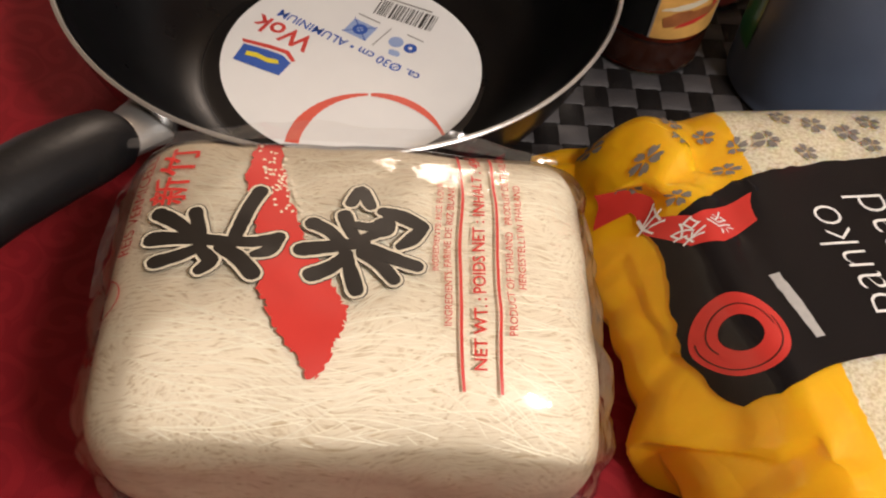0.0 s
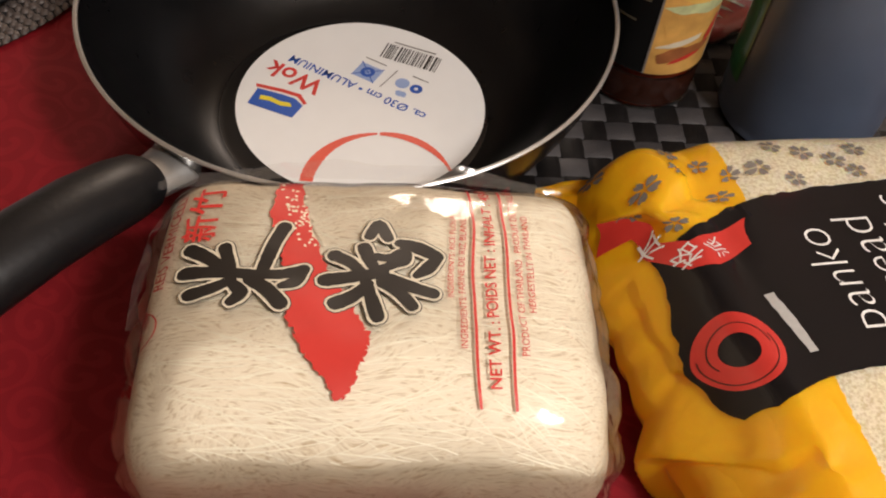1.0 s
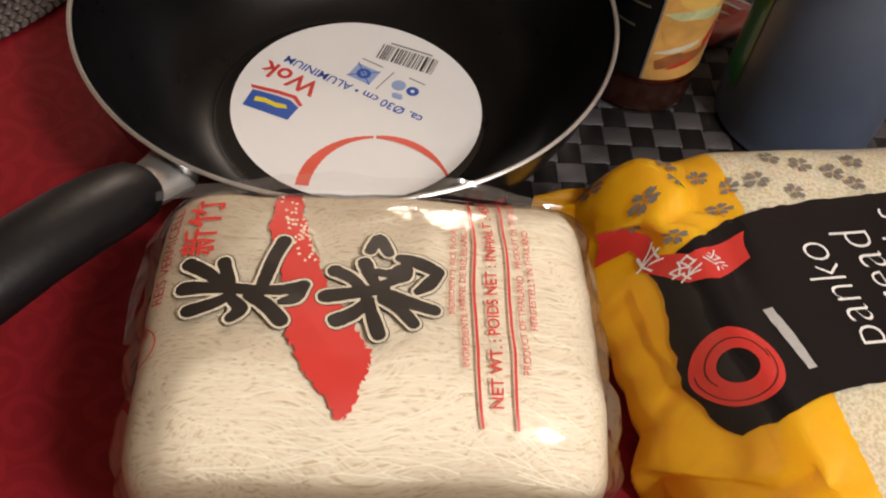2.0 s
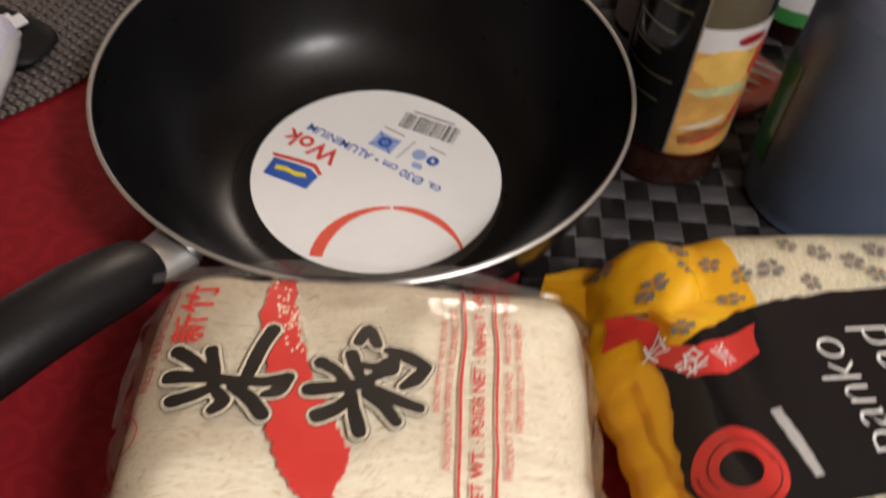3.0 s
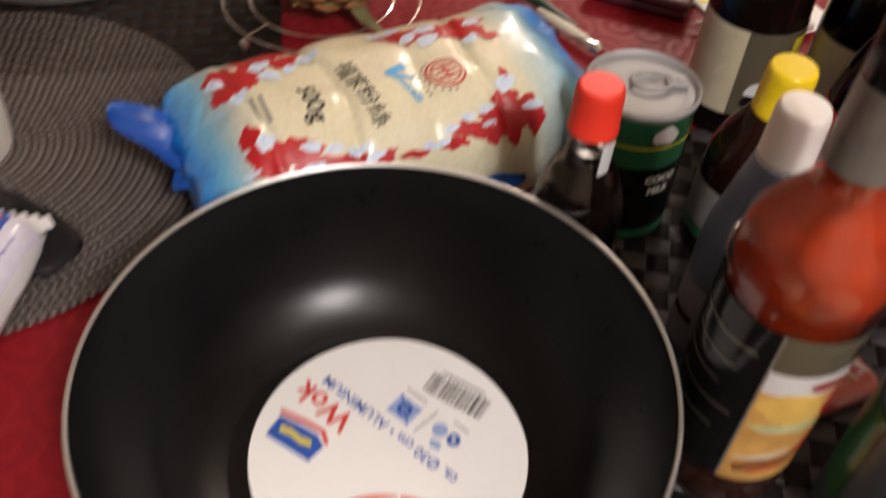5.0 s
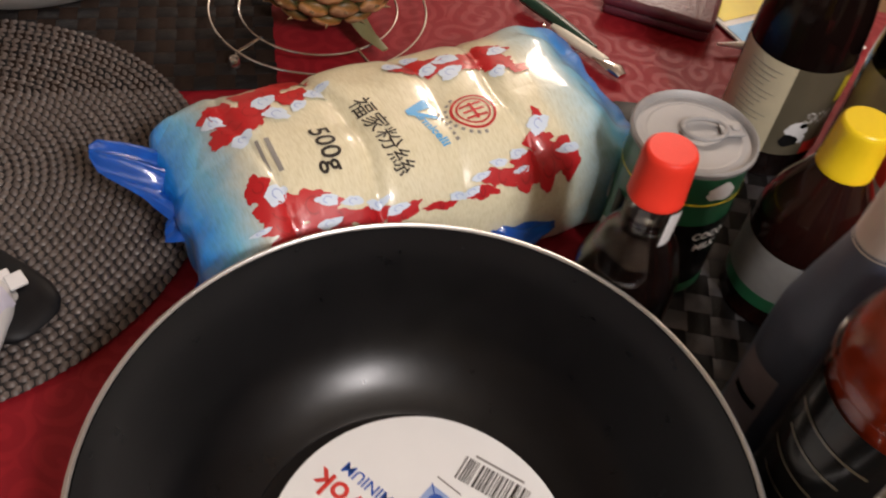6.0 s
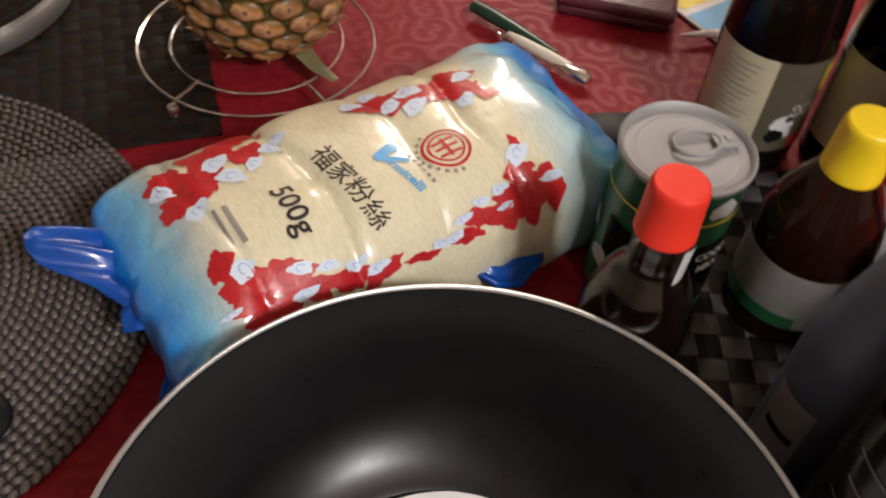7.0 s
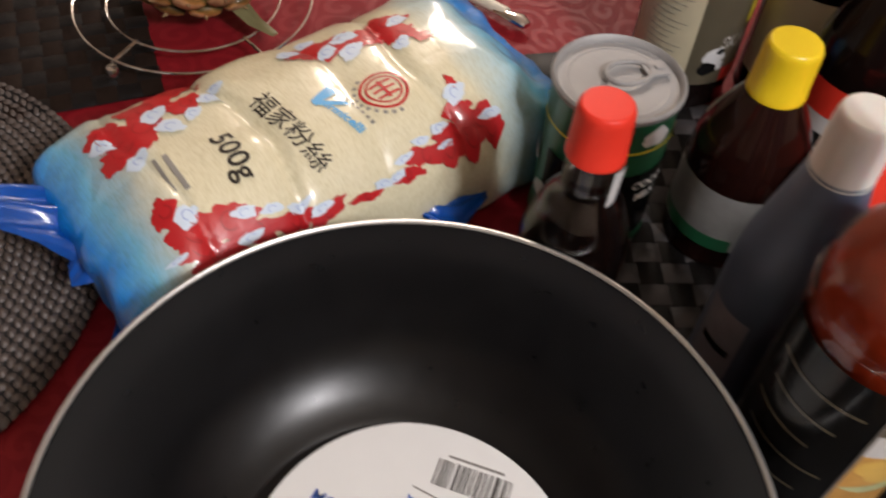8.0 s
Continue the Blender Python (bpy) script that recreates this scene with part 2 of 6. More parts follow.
def bag_material():
    """The crumb bag's film: amber print on one side of a slightly ragged line across the bag, clear over the crumbs on the other."""
    mat = bpy.data.materials.new("crumb_bag_film")
    mat.use_nodes = True
    nt, nodes, links, bsdf = nodes_of(mat)
    co = nodes.new("ShaderNodeTexCoord")
    sep = nodes.new("ShaderNodeSeparateXYZ")
    links.new(co.outputs["Object"], sep.inputs[0])
    rag = nodes.new("ShaderNodeTexNoise")
    rag.inputs["Scale"].default_value, rag.inputs["Detail"].default_value = 300, 3
    links.new(co.outputs["Object"], rag.inputs["Vector"])
    m1 = nodes.new("ShaderNodeMath")
    m1.operation = "MULTIPLY_ADD"
    m1.inputs[1].default_value = 0.0704
    links.new(sep.outputs[1], m1.inputs[0])
    links.new(sep.outputs[0], m1.inputs[2])
    m2 = nodes.new("ShaderNodeMath")
    m2.operation = "MULTIPLY_ADD"
    m2.inputs[1].default_value = 0.003
    links.new(rag.outputs["Fac"], m2.inputs[0])
    links.new(m1.outputs[0], m2.inputs[2])
    step = nodes.new("ShaderNodeMath")
    step.operation = "GREATER_THAN"
    step.inputs[1].default_value = -0.0744
    links.new(m2.outputs[0], step.inputs[0])
    crumb = nodes.new("ShaderNodeTexNoise")
    crumb.inputs["Scale"].default_value, crumb.inputs["Detail"].default_value = 620, 4
    links.new(co.outputs["Object"], crumb.inputs["Vector"])
    cr = nodes.new("ShaderNodeValToRGB")
    cr.color_ramp.elements[0].position, cr.color_ramp.elements[1].position = 0.36, 0.60
    cr.color_ramp.elements[0].color, cr.color_ramp.elements[1].color = (0.58, 0.49, 0.30, 1), (0.78, 0.72, 0.54, 1)
    links.new(crumb.outputs["Fac"], cr.inputs[0])
    big = nodes.new("ShaderNodeTexNoise")
    big.inputs["Scale"].default_value = 35
    links.new(co.outputs["Object"], big.inputs["Vector"])
    am = nodes.new("ShaderNodeMixRGB")
    am.inputs[1].default_value, am.inputs[2].default_value = (0.92, 0.43, 0.004, 1), (0.98, 0.52, 0.006, 1)
    links.new(big.outputs["Fac"], am.inputs[0])
    mix = nodes.new("ShaderNodeMixRGB")
    links.new(step.outputs[0], mix.inputs[0])
    links.new(am.outputs[0], mix.inputs[1])
    links.new(cr.outputs[0], mix.inputs[2])
    links.new(mix.outputs[0], bsdf.inputs["Base Color"])
    bsdf.inputs["Roughness"].default_value = 0.38
    bsdf.inputs["Coat Weight"].default_value, bsdf.inputs["Coat Roughness"].default_value = 0.6, 0.05
    bsdf.inputs["Subsurface Weight"].default_value, bsdf.inputs["Subsurface Scale"].default_value = 0.5, 0.03
    bsdf.inputs["Subsurface Radius"].default_value = (1.0, 0.6, 0.2)
    b1_ = nodes.new("ShaderNodeBump")
    b1_.inputs["Strength"].default_value, b1_.inputs["Distance"].default_value = 0.3, 0.003
    facet = nodes.new("ShaderNodeTexVoronoi")
    facet.feature = "DISTANCE_TO_EDGE"
    facet.inputs["Scale"].default_value = 30
    bend = nodes.new("ShaderNodeVectorMath")
    bend.operation = "MULTIPLY_ADD"
    bend.inputs[1].default_value = (0.03, 0.03, 0.03)
    links.new(big.outputs["Color"], bend.inputs[0])
    links.new(co.outputs["Object"], bend.inputs[2])
    links.new(bend.outputs[0], facet.inputs["Vector"])
    high = nodes.new("ShaderNodeMath")
    high.operation = "ADD"
    links.new(big.outputs["Fac"], high.inputs[0])
    links.new(facet.outputs["Distance"], high.inputs[1])
    links.new(high.outputs[0], b1_.inputs["Height"])
    links.new(b1_.outputs[0], bsdf.inputs["Coat Normal"])
    links.new(b1_.outputs[0], bsdf.inputs["Normal"])
    return mat


M = {
    "cloth": cloth_material(),
    "nonstick": plain("black_nonstick", (0.0035, 0.0035, 0.0040), 0.295, var=0.25, bump=0.05, bump_scale=900, spec=0.29),
    "outer": plain("black_enamel", (0.015, 0.014, 0.014), 0.22, var=0.2),
    "alu": plain("bare_aluminium", (0.72, 0.72, 0.70), 0.38, metal=0.9, var=0.1, bump=0.1),
    "bakelite": plain("black_bakelite", (0.007, 0.007, 0.008), 0.42, var=0.3, bump=0.15, spec=0.35),
    "paper": plain("white_label_paper", (0.80, 0.80, 0.78), 0.62, var=0.03, spec=0.25),
    "ink_blue": plain("blue_ink", (0.02, 0.09, 0.42), 0.45, coat=0.2),
    "ink_pale": plain("pale_blue_ink", (0.30, 0.40, 0.65), 0.45, coat=0.2),
    "ink_red": plain("red_ink", (0.62, 0.04, 0.03), 0.4, coat=0.4),
    "ink_crimson": plain("crimson_ink", (0.47, 0.014, 0.018), 0.35, coat=0.5, var=0.15),
    "ink_dark_red": plain("dark_red_ink", (0.30, 0.010, 0.012), 0.4, coat=0.4),
    "ink_orange": plain("orange_red_ink", (0.70, 0.09, 0.05), 0.4, coat=0.3),
    "ink_black": plain("black_ink", (0.014, 0.012, 0.010), 0.38, coat=0.4),
    "ink_grey": plain("grey_ink", (0.25, 0.24, 0.22), 0.45),
    "ink_yellow": plain("yellow_ink", (0.75, 0.62, 0.03), 0.45),
    "ink_white": plain("white_ink", (0.80, 0.79, 0.76), 0.4, coat=0.4),
    "ink_cream": plain("cream_ink", (0.74, 0.67, 0.51), 0.4, coat=0.4),
    "ink_sky": plain("sky_blue_ink", (0.07, 0.36, 0.70), 0.4, coat=0.4),
    "ink_cloud": plain("pale_cloud_ink", (0.60, 0.70, 0.82), 0.4, coat=0.4),
    "ink_green": plain("green_ink", (0.05, 0.24, 0.06), 0.4, coat=0.3),
    "ink_lilac": plain("lilac_ink", (0.60, 0.59, 0.70), 0.4, coat=0.5, var=0.2, scale=120),
    "ink_violet": plain("violet_ink", (0.06, 0.045, 0.26), 0.4, coat=0.4),
    "ink_silver_light": plain("pale_grey_ink", (0.45, 0.44, 0.42), 0.4, coat=0.3, var=0.2, scale=300),
    "ink_silver": plain("silver_grey_ink", (0.20, 0.18, 0.16), 0.4, coat=0.3, var=0.4, scale=300),
    "noodles": noodle_material("rice_threads", (0.92, 0.83, 0.64), (0.58, 0.44, 0.25), (55, 400, 260)),
    "film": film_material("clear_film", 0.05, milk=0.006, rough=0.08, wave=0.5),
    "film_fold": film_material("crumpled_film", 0.16, milk=0.05),
    "glass": film_material("clear_glass", 0.06, tint=(0.97, 0.97, 0.96), rough=0.03, wave=0.06),
    "crumb_bag": bag_material(),
    "bag_black": plain("black_printed_film", (0.009, 0.008, 0.009), 0.24, coat=0.25, var=0.2, bump=0.35, bump_scale=45, spec=0.3),
    "vermicelli": along_material("blue_to_clear_film", [(-0.156, (0.005, 0.09, 0.50)), (-0.147, (0.01, 0.20, 0.66)), (-0.131, (0.18, 0.50, 0.74)), (-0.112, (0.60, 0.65, 0.58)), (-0.096, (0.72, 0.68, 0.49)),
                                                        (0.078, (0.72, 0.68, 0.49)), (0.100, (0.48, 0.62, 0.64)), (0.118, (0.15, 0.47, 0.70)), (0.138, (0.01, 0.22, 0.66)), (0.156, (0.008, 0.13, 0.52))], fibre=(420, 60, 120)),
    "blue_film": plain("blue_film", (0.01, 0.13, 0.62), 0.3, coat=0.7, var=0.15, bump=0.4, bump_scale=60),
    "grey_weave": plain("grey_brown_woven_vinyl", (0.090, 0.071, 0.062), 0.42, var=0.3, bump=0.4, bump_scale=500),
    "strip_light": vary(plain("dark_silver_strip", (0.048, 0.045, 0.047), 0.45, var=0.3, bump=0.5, bump_scale=700, spec=0.35), 0.7),
    "strip_dark": plain("black_brown_strip", (0.006, 0.005, 0.005), 0.5, var=0.3, bump=0.5, bump_scale=700, spec=0.2),
    "brown_weave": plain("dark_brown_weave", (0.018, 0.011, 0.008), 0.7, var=0.3, bump=0.4, bump_scale=500, spec=0.08),
    "weave_shadow": plain("gap_shadow_backing", (0.008, 0.007, 0.007), 0.8),
    "label_dull_grey": plain("mottled_grey_label", (0.27, 0.27, 0.26), 0.5, var=0.3, scale=90),
    "label_dim": plain("grey_violet_label", (0.30, 0.28, 0.31), 0.45, var=0.2, scale=120),
    "strand": plain("rice_thread", (0.92, 0.85, 0.68), 0.45, var=0.15, scale=200, coat=0.2),
    "soy": plain("dark_soy", (0.006, 0.003, 0.0025), 0.14, coat=0.08, var=0.3, coat_rough=0.05, spec=0.2),
    "brown_soy": plain("brown_sauce", (0.014, 0.004, 0.003), 0.13, coat=0.12, var=0.3, coat_rough=0.05, spec=0.25),
    "chilli": plain("red_chilli_sauce", (0.36, 0.038, 0.007), 0.6, coat=1.0, var=0.45, scale=70, coat_rough=0.04, spec=0.1),
    "cap_red": plain("red_plastic", (0.72, 0.040, 0.020), 0.45, var=0.06, bump=0.1, spec=0.25),
    "cap_yellow": plain("yellow_plastic", (0.82, 0.60, 0.010), 0.30, var=0.06, bump=0.1),
    "cap_white": plain("milky_white_plastic", (0.66, 0.64, 0.60), 0.4, var=0.05, sub=0.2),
    "jug": plain("smoky_grey_plastic", (0.085, 0.112, 0.170), 0.40, var=0.30, scale=18, coat=0.25, coat_rough=0.3, bump=0.25, bump_scale=22),
    "jug_top": plain("cloudy_grey_plastic", (0.125, 0.152, 0.225), 0.40, var=0.25, scale=18, coat=0.25, coat_rough=0.25, bump=0.25, bump_scale=22),
    "label_cream": plain("cream_label", (0.58, 0.52, 0.36), 0.45, coat=0.3),
    "label_sleeve": plain("grey_neck_sleeve", (0.115, 0.105, 0.090), 0.4, coat=0.3, var=0.25, scale=120),
    "label_olive": plain("olive_label", (0.10, 0.085, 0.055), 0.4, coat=0.4),
    "label_black": plain("black_label", (0.008, 0.008, 0.008), 0.20, coat=0.08, spec=0.18),
    "shaded_foot": plain("foot_shade_brown", (0.030, 0.008, 0.004), 0.2, coat=0.3),
    "label_white": plain("white_label", (0.66, 0.66, 0.66), 0.4, coat=0.3),
    "label_food": plain("orange_food_print", (0.72, 0.38, 0.10), 0.4, coat=0.4, var=0.5, scale=70),
    "print_bun": plain("brown_food_print", (0.34, 0.12, 0.04), 0.4, coat=0.4, var=0.6, scale=110),
    "print_leaf": plain("lettuce_print", (0.52, 0.56, 0.30), 0.4, coat=0.4, var=0.5, scale=160),
    "print_gold": plain("golden_bun_print", (0.80, 0.50, 0.12), 0.4, coat=0.4, var=0.35, scale=60),
    "can_green": plain("green_printed_tin", (0.02, 0.13, 0.055), 0.3, coat=0.5),
    "tin": plain("brushed_tin", (0.34, 0.34, 0.34), 0.62, metal=0.4, var=0.12, bump=0.1),
    "chrome": plain("chrome", (0.72, 0.72, 0.73), 0.12, metal=1.0, var=0.05),
    "pine_skin": plain("pineapple_skin", (0.085, 0.075, 0.020), 0.6, var=0.4, scale=90, bump=0.8, bump_scale=200),
    "pine_eye": vary(along_material("pineapple_eye", [(-0.001, (0.040, 0.040, 0.008)), (0.0012, (0.150, 0.085, 0.018)), (0.0026, (0.42, 0.19, 0.050)), (0.0042, (0.58, 0.33, 0.17)), (0.0056, (0.36, 0.17, 0.080))], axis=2, rough=0.5, coat=0.15, wrinkle=0.6), 0.5),
    "pine_green": plain("pineapple_green", (0.16, 0.15, 0.07), 0.5, var=0.4),
    "pine_spike": plain("dry_bract", (0.30, 0.20, 0.10), 0.6, var=0.3),
    "wallet": plain("plum_leather", (0.095, 0.020, 0.032), 0.38, var=0.3, bump=0.6, bump_scale=260),
    "opener_green": plain("dark_green_plastic", (0.012, 0.04, 0.025), 0.35),
    "opener_cream": plain("cream_plastic", (0.62, 0.58, 0.47), 0.4),
    "phone": plain("black_plastic", (0.006, 0.006, 0.007), 0.5, spec=0.2),
    "wafer": plain("wafer_print", (0.22, 0.09, 0.04), 0.45, var=0.3),
    "wall": plain("beige_plaster", (0.46, 0.39, 0.31), 0.8, var=0.05, scale=3, bump=0.3, bump_scale=80),
    "wood": plain("oak_boards", (0.26, 0.16, 0.08), 0.5, var=0.25, scale=5, bump=0.2),
    "bulb": None,
}
glow = bpy.data.materials.new("warm_bulb_glass")
glow.use_nodes = True
glow.node_tree.nodes["Principled BSDF"].inputs["Emission Color"].default_value = (1.0, 0.86, 0.66, 1)
glow.node_tree.nodes["Principled BSDF"].inputs["Emission Strength"].default_value = 30
M["bulb"] = glow


# ---- builders ----
def smooth(bm):
    for f in bm.faces:
        f.smooth = True
    return bm


def part(name, bm, mat, parent=None, label="", at=None, crease=0.7):
    """One mesh object out of a bmesh (which it frees), under a thing or a part."""
    for e in bm.edges:
        if len(e.link_faces) == 2 and e.calc_face_angle(0) > crease:
            e.smooth = False
    me = bpy.data.meshes.new(name)
    bm.to_mesh(me)
    bm.free()
    for m in (mat if isinstance(mat, (list, tuple)) else [mat]):
        me.materials.append(m)
    ob = new(name, me)
    if parent is not None:
        ob.parent = parent
    if at is not None:
        ob.matrix_basis = at
    if label:
        tagged(ob, label)
    return ob


def thing(name, x, y, z=0.0, rz=0.0, label="", category="", group="", kind=""):
    ob = new(name)
    ob.empty_display_size = 0.02
    ob.matrix_basis = pose(x, y, z, 0, 0, rz)
    return tagged(ob, label, category, group, kind)


def lathe(profile, n=48, outward=False):
    """A body of revolution about z from (radius, height) pairs; outward: an open wall whose faces look away from the axis."""
    bm = bmesh.new()
    rings = []
    for r, z in profile:
        if r < 1e-6:
            rings.append([bm.verts.new((0, 0, z))])
        else:
            rings.append([bm.verts.new((r * math.cos(2 * math.pi * k / n), r * math.sin(2 * math.pi * k / n), z)) for k in range(n)])
    for a, b in zip(rings, rings[1:]):
        for k in range(n):
            q = [a[k % len(a)], a[(k + 1) % n % len(a)], b[(k + 1) % n % len(b)], b[k % len(b)]]
            u = []
            for v in q:
                if v not in u:
                    u.append(v)
            if len(u) > 2:
                bm.faces.new(u)
    bmesh.ops.recalc_face_normals(bm, faces=bm.faces)
    if outward:
        bm.normal_update()
        if sum(f.calc_area() * (f.normal.x * f.calc_center_median().x + f.normal.y * f.calc_center_median().y) for f in bm.faces) < 0:
            bmesh.ops.reverse_faces(bm, faces=bm.faces)
    return smooth(bm)


def curve_profile(points, steps=6):
    """Catmull-Rom through (radius, height) pairs."""
    pts = [points[0]] + list(points) + [points[-1]]
    out = []
    for i in range(1, len(pts) - 2):
        p0, p1, p2, p3 = (Vector(p) for p in pts[i - 1:i + 3])
        for s in range(steps):
            t = s / steps
            out.append(tuple(0.5 * ((2 * p1) + (p2 - p0) * t + (2 * p0 - 5 * p1 + 4 * p2 - p3) * t * t + (3 * p1 - p0 - 3 * p2 + p3) * t ** 3)))
    out.append(tuple(points[-1]))
    return [(max(0, r), z) for r, z in out]


def shell(r0, r1, z0, z1, a0, a1, n=28, m=4, thick=0.0006):
    """A label that wraps a round body from angle a0 to a1 (degrees), with thickness."""
    bm = bmesh.new()
    grid = []
    for i in range(m + 1):
        r, z = r0 + (r1 - r0) * i / m, z0 + (z1 - z0) * i / m
        grid.append([bm.verts.new(((r + thick) * math.cos(radians(a0 + (a1 - a0) * k / n)), (r + thick) * math.sin(radians(a0 + (a1 - a0) * k / n)), z)) for k in range(n + 1)])
    for i in range(m):
        for k in range(n):
            bm.faces.new((grid[i][k], grid[i][k + 1], grid[i + 1][k + 1], grid[i + 1][k]))
    return smooth(bm)


def rounded_box(sx, sy, sz, r, seg=3, base=True):
    bm = bmesh.new()
    bmesh.ops.create_cube(bm, size=1.0)
    bmesh.ops.scale(bm, vec=(sx, sy, sz), verts=bm.verts)
    if base:
        bmesh.ops.translate(bm, vec=(0, 0, sz / 2), verts=bm.verts)
    bmesh.ops.bevel(bm, geom=bm.edges[:], offset=r, segments=seg, affect="EDGES", profile=0.5)
    return smooth(bm)


def tube(points, radius, n=10, closed=False, flat=1.0):
    """A swept round (or flattened) rod; radius may be a list."""
    bm = bmesh.new()
    pts = [Vector(p) for p in points]
    rings = []
    for i, p in enumerate(pts):
        if closed:
            d = pts[(i + 1) % len(pts)] - pts[i - 1]
        else:
            d = pts[min(i + 1, len(pts) - 1)] - pts[max(i - 1, 0)]
        d.normalize()
        side = d.cross(Vector((0, 0, 1)))
        if side.length < 1e-4:
            side = Vector((1, 0, 0))
        side.normalize()
        up = side.cross(d)
        r = radius[i] if isinstance(radius, (list, tuple)) else radius
        rings.append([bm.verts.new(p + side * (r * math.cos(2 * math.pi * k / n)) + up * (r * flat * math.sin(2 * math.pi * k / n))) for k in range(n)])
    m = len(rings)
    for i in range(m if closed else m - 1):
        for k in range(n):
            bm.faces.new((rings[i][k], rings[i][(k + 1) % n], rings[(i + 1) % m][(k + 1) % n], rings[(i + 1) % m][k]))
    if not closed:
        bm.faces.new(rings[0][::-1])
        bm.faces.new(rings[-1])
    bmesh.ops.recalc_face_normals(bm, faces=bm.faces)
    return smooth(bm)


class Pillow:
    """A filled bag: a squarish outline (power p), domed above and below (power q), bent by warp(x, y, z)."""

    def __init__(self, a, b, top, low, p=5.0, q=2.5, warp=None):
        self.a, self.b, self.top, self.low, self.p, self.q, self.warp = a, b, top, low, p, q, warp

    def at(self, x, y, up=True, lift=0.0):
        k = min(1.0, (abs(x / self.a) ** self.p + abs(y / self.b) ** self.p) ** (1 / self.p))
        u, w = min(1.0, abs(x / self.a)), min(1.0, abs(y / self.b))
        h = ((1 - u ** self.p) * (1 - w ** self.p)) ** (1 / self.q) * math.sqrt(1 - k ** (4 * self.p))
        z = self.low + (self.top * h if up else -self.low * h)
        v = (x, y, z + lift)
        return self.warp(*v) if self.warp else v

    def skin(self, x, y, lift):
        """A place on the upper side, lifted off it square to the surface."""
        e = 0.0006
        p, q, r = (Vector(self.at(x + dx, y + dy)) for dx, dy in ((0, 0), (e if x < 0 else -e, 0), (0, e if y < 0 else -e)))
        n = (q - p).cross(r - p)
        n = n.normalized() if n.length > 1e-12 else Vector((0, 0, 1))
        return p + (n if n.z > 0 else -n) * lift

    def mesh(self, n=60, grow=1.0, zones=()):
        bm = bmesh.new()
        sheets = []
        edge = {}
        for up in (True, False):
            g = []
            for i in range(n + 1):
                row = []
                for j in range(n + 1):
                    s, t = 2 * i / n - 1, 2 * j / n - 1
                    k = max(abs(s), abs(t))
                    if k == 0:
                        x = y = 0.0
                    else:
                        kk = 1 - (1 - k) ** 1.8
                        f = kk / ((abs(s) ** self.p + abs(t) ** self.p) ** (1 / self.p))
                        x, y = s * f * self.a, t * f * self.b
                    if i in (0, n) or j in (0, n):
                        if (i, j) not in edge:
                            edge[(i, j)] = bm.verts.new(self.at(x, y, up))
                        row.append(edge[(i, j)])
                    else:
                        p = Vector(self.at(x, y, up))
                        row.append(bm.verts.new(p))
                g.append(row)
            for i in range(n):
                for j in range(n):
                    f = (g[i][j], g[i + 1][j], g[i + 1][j + 1], g[i][j + 1])
                    made = bm.faces.new(f if up else f[::-1])
                    s, t = (2 * i + 1) / n - 1, (2 * j + 1) / n - 1
                    k = max(abs(s), abs(t), 1e-6)
                    u = (1 - (1 - k) ** 1.8) / ((abs(s) ** self.p + abs(t) ** self.p) ** (1 / self.p))
                    for q, zone in enumerate(zones):
                        if inside(zone, s * u * self.a, t * u * self.b) and (up or q == 0):
                            made.material_index = q + 1
        if grow != 1.0:
            bm.normal_update()
            for v in bm.verts:
                v.co += v.normal * (grow - 1.0)
        return smooth(bm)


def inside(poly, x, y):
    hit = False
    for (x0, y0), (x1, y1) in zip(poly, poly[1:] + poly[:1]):
        if (y0 > y) != (y1 > y) and x < x0 + (y - y0) * (x1 - x0) / (y1 - y0):
            hit = not hit
    return hit


def fine(bm, longest=0.006, rounds=5):
    bmesh.ops.triangulate(bm, faces=bm.faces)
    for _ in range(rounds):
        es = [e for e in bm.edges if e.calc_length() > longest]
        if not es:
            break
        bmesh.ops.subdivide_edges(bm, edges=es, cuts=1)
        bmesh.ops.triangulate(bm, faces=bm.faces)
    return bm


def outline(*polygons):
    bm = bmesh.new()
    for poly in polygons:
        bm.faces.new([bm.verts.new((x, y, 0)) for x, y in poly])
    return bm


def letters(body, size, bold=0.0, space=1.0, shear=0.0, res=3):
    data = bpy.data.curves.new("letters", "FONT")
    data.body, data.size, data.align_x, data.align_y = body, size, "CENTER", "CENTER"
    data.offset, data.space_character, data.shear, data.resolution_u = bold, space, shear, res
    ob = bpy.data.objects.new("letters", data)
    me = bpy.data.meshes.new_from_object(ob)
    bm = bmesh.new()
    bm.from_mesh(me)
    bpy.data.objects.remove(ob)
    bpy.data.meshes.remove(me)
    bmesh.ops.remove_doubles(bm, verts=bm.verts, dist=1e-6)
    return bm


def stamp(name, bm, mat, parent, surf, x=0.0, y=0.0, turn=0.0, lift=0.0006, longest=0.006, label=""):
    """Lays a flat print (letters or an outline) on a surface: surf(x, y, lift) gives the place."""
    fine(bm, longest)
    c, s = math.cos(radians(turn)), math.sin(radians(turn))
    for v in bm.verts:
        px, py = x + c * v.co.x - s * v.co.y, y + s * v.co.x + c * v.co.y
        v.co = surf(px, py, lift + v.co.z)
    return part(name, smooth(bm), mat, parent, label)


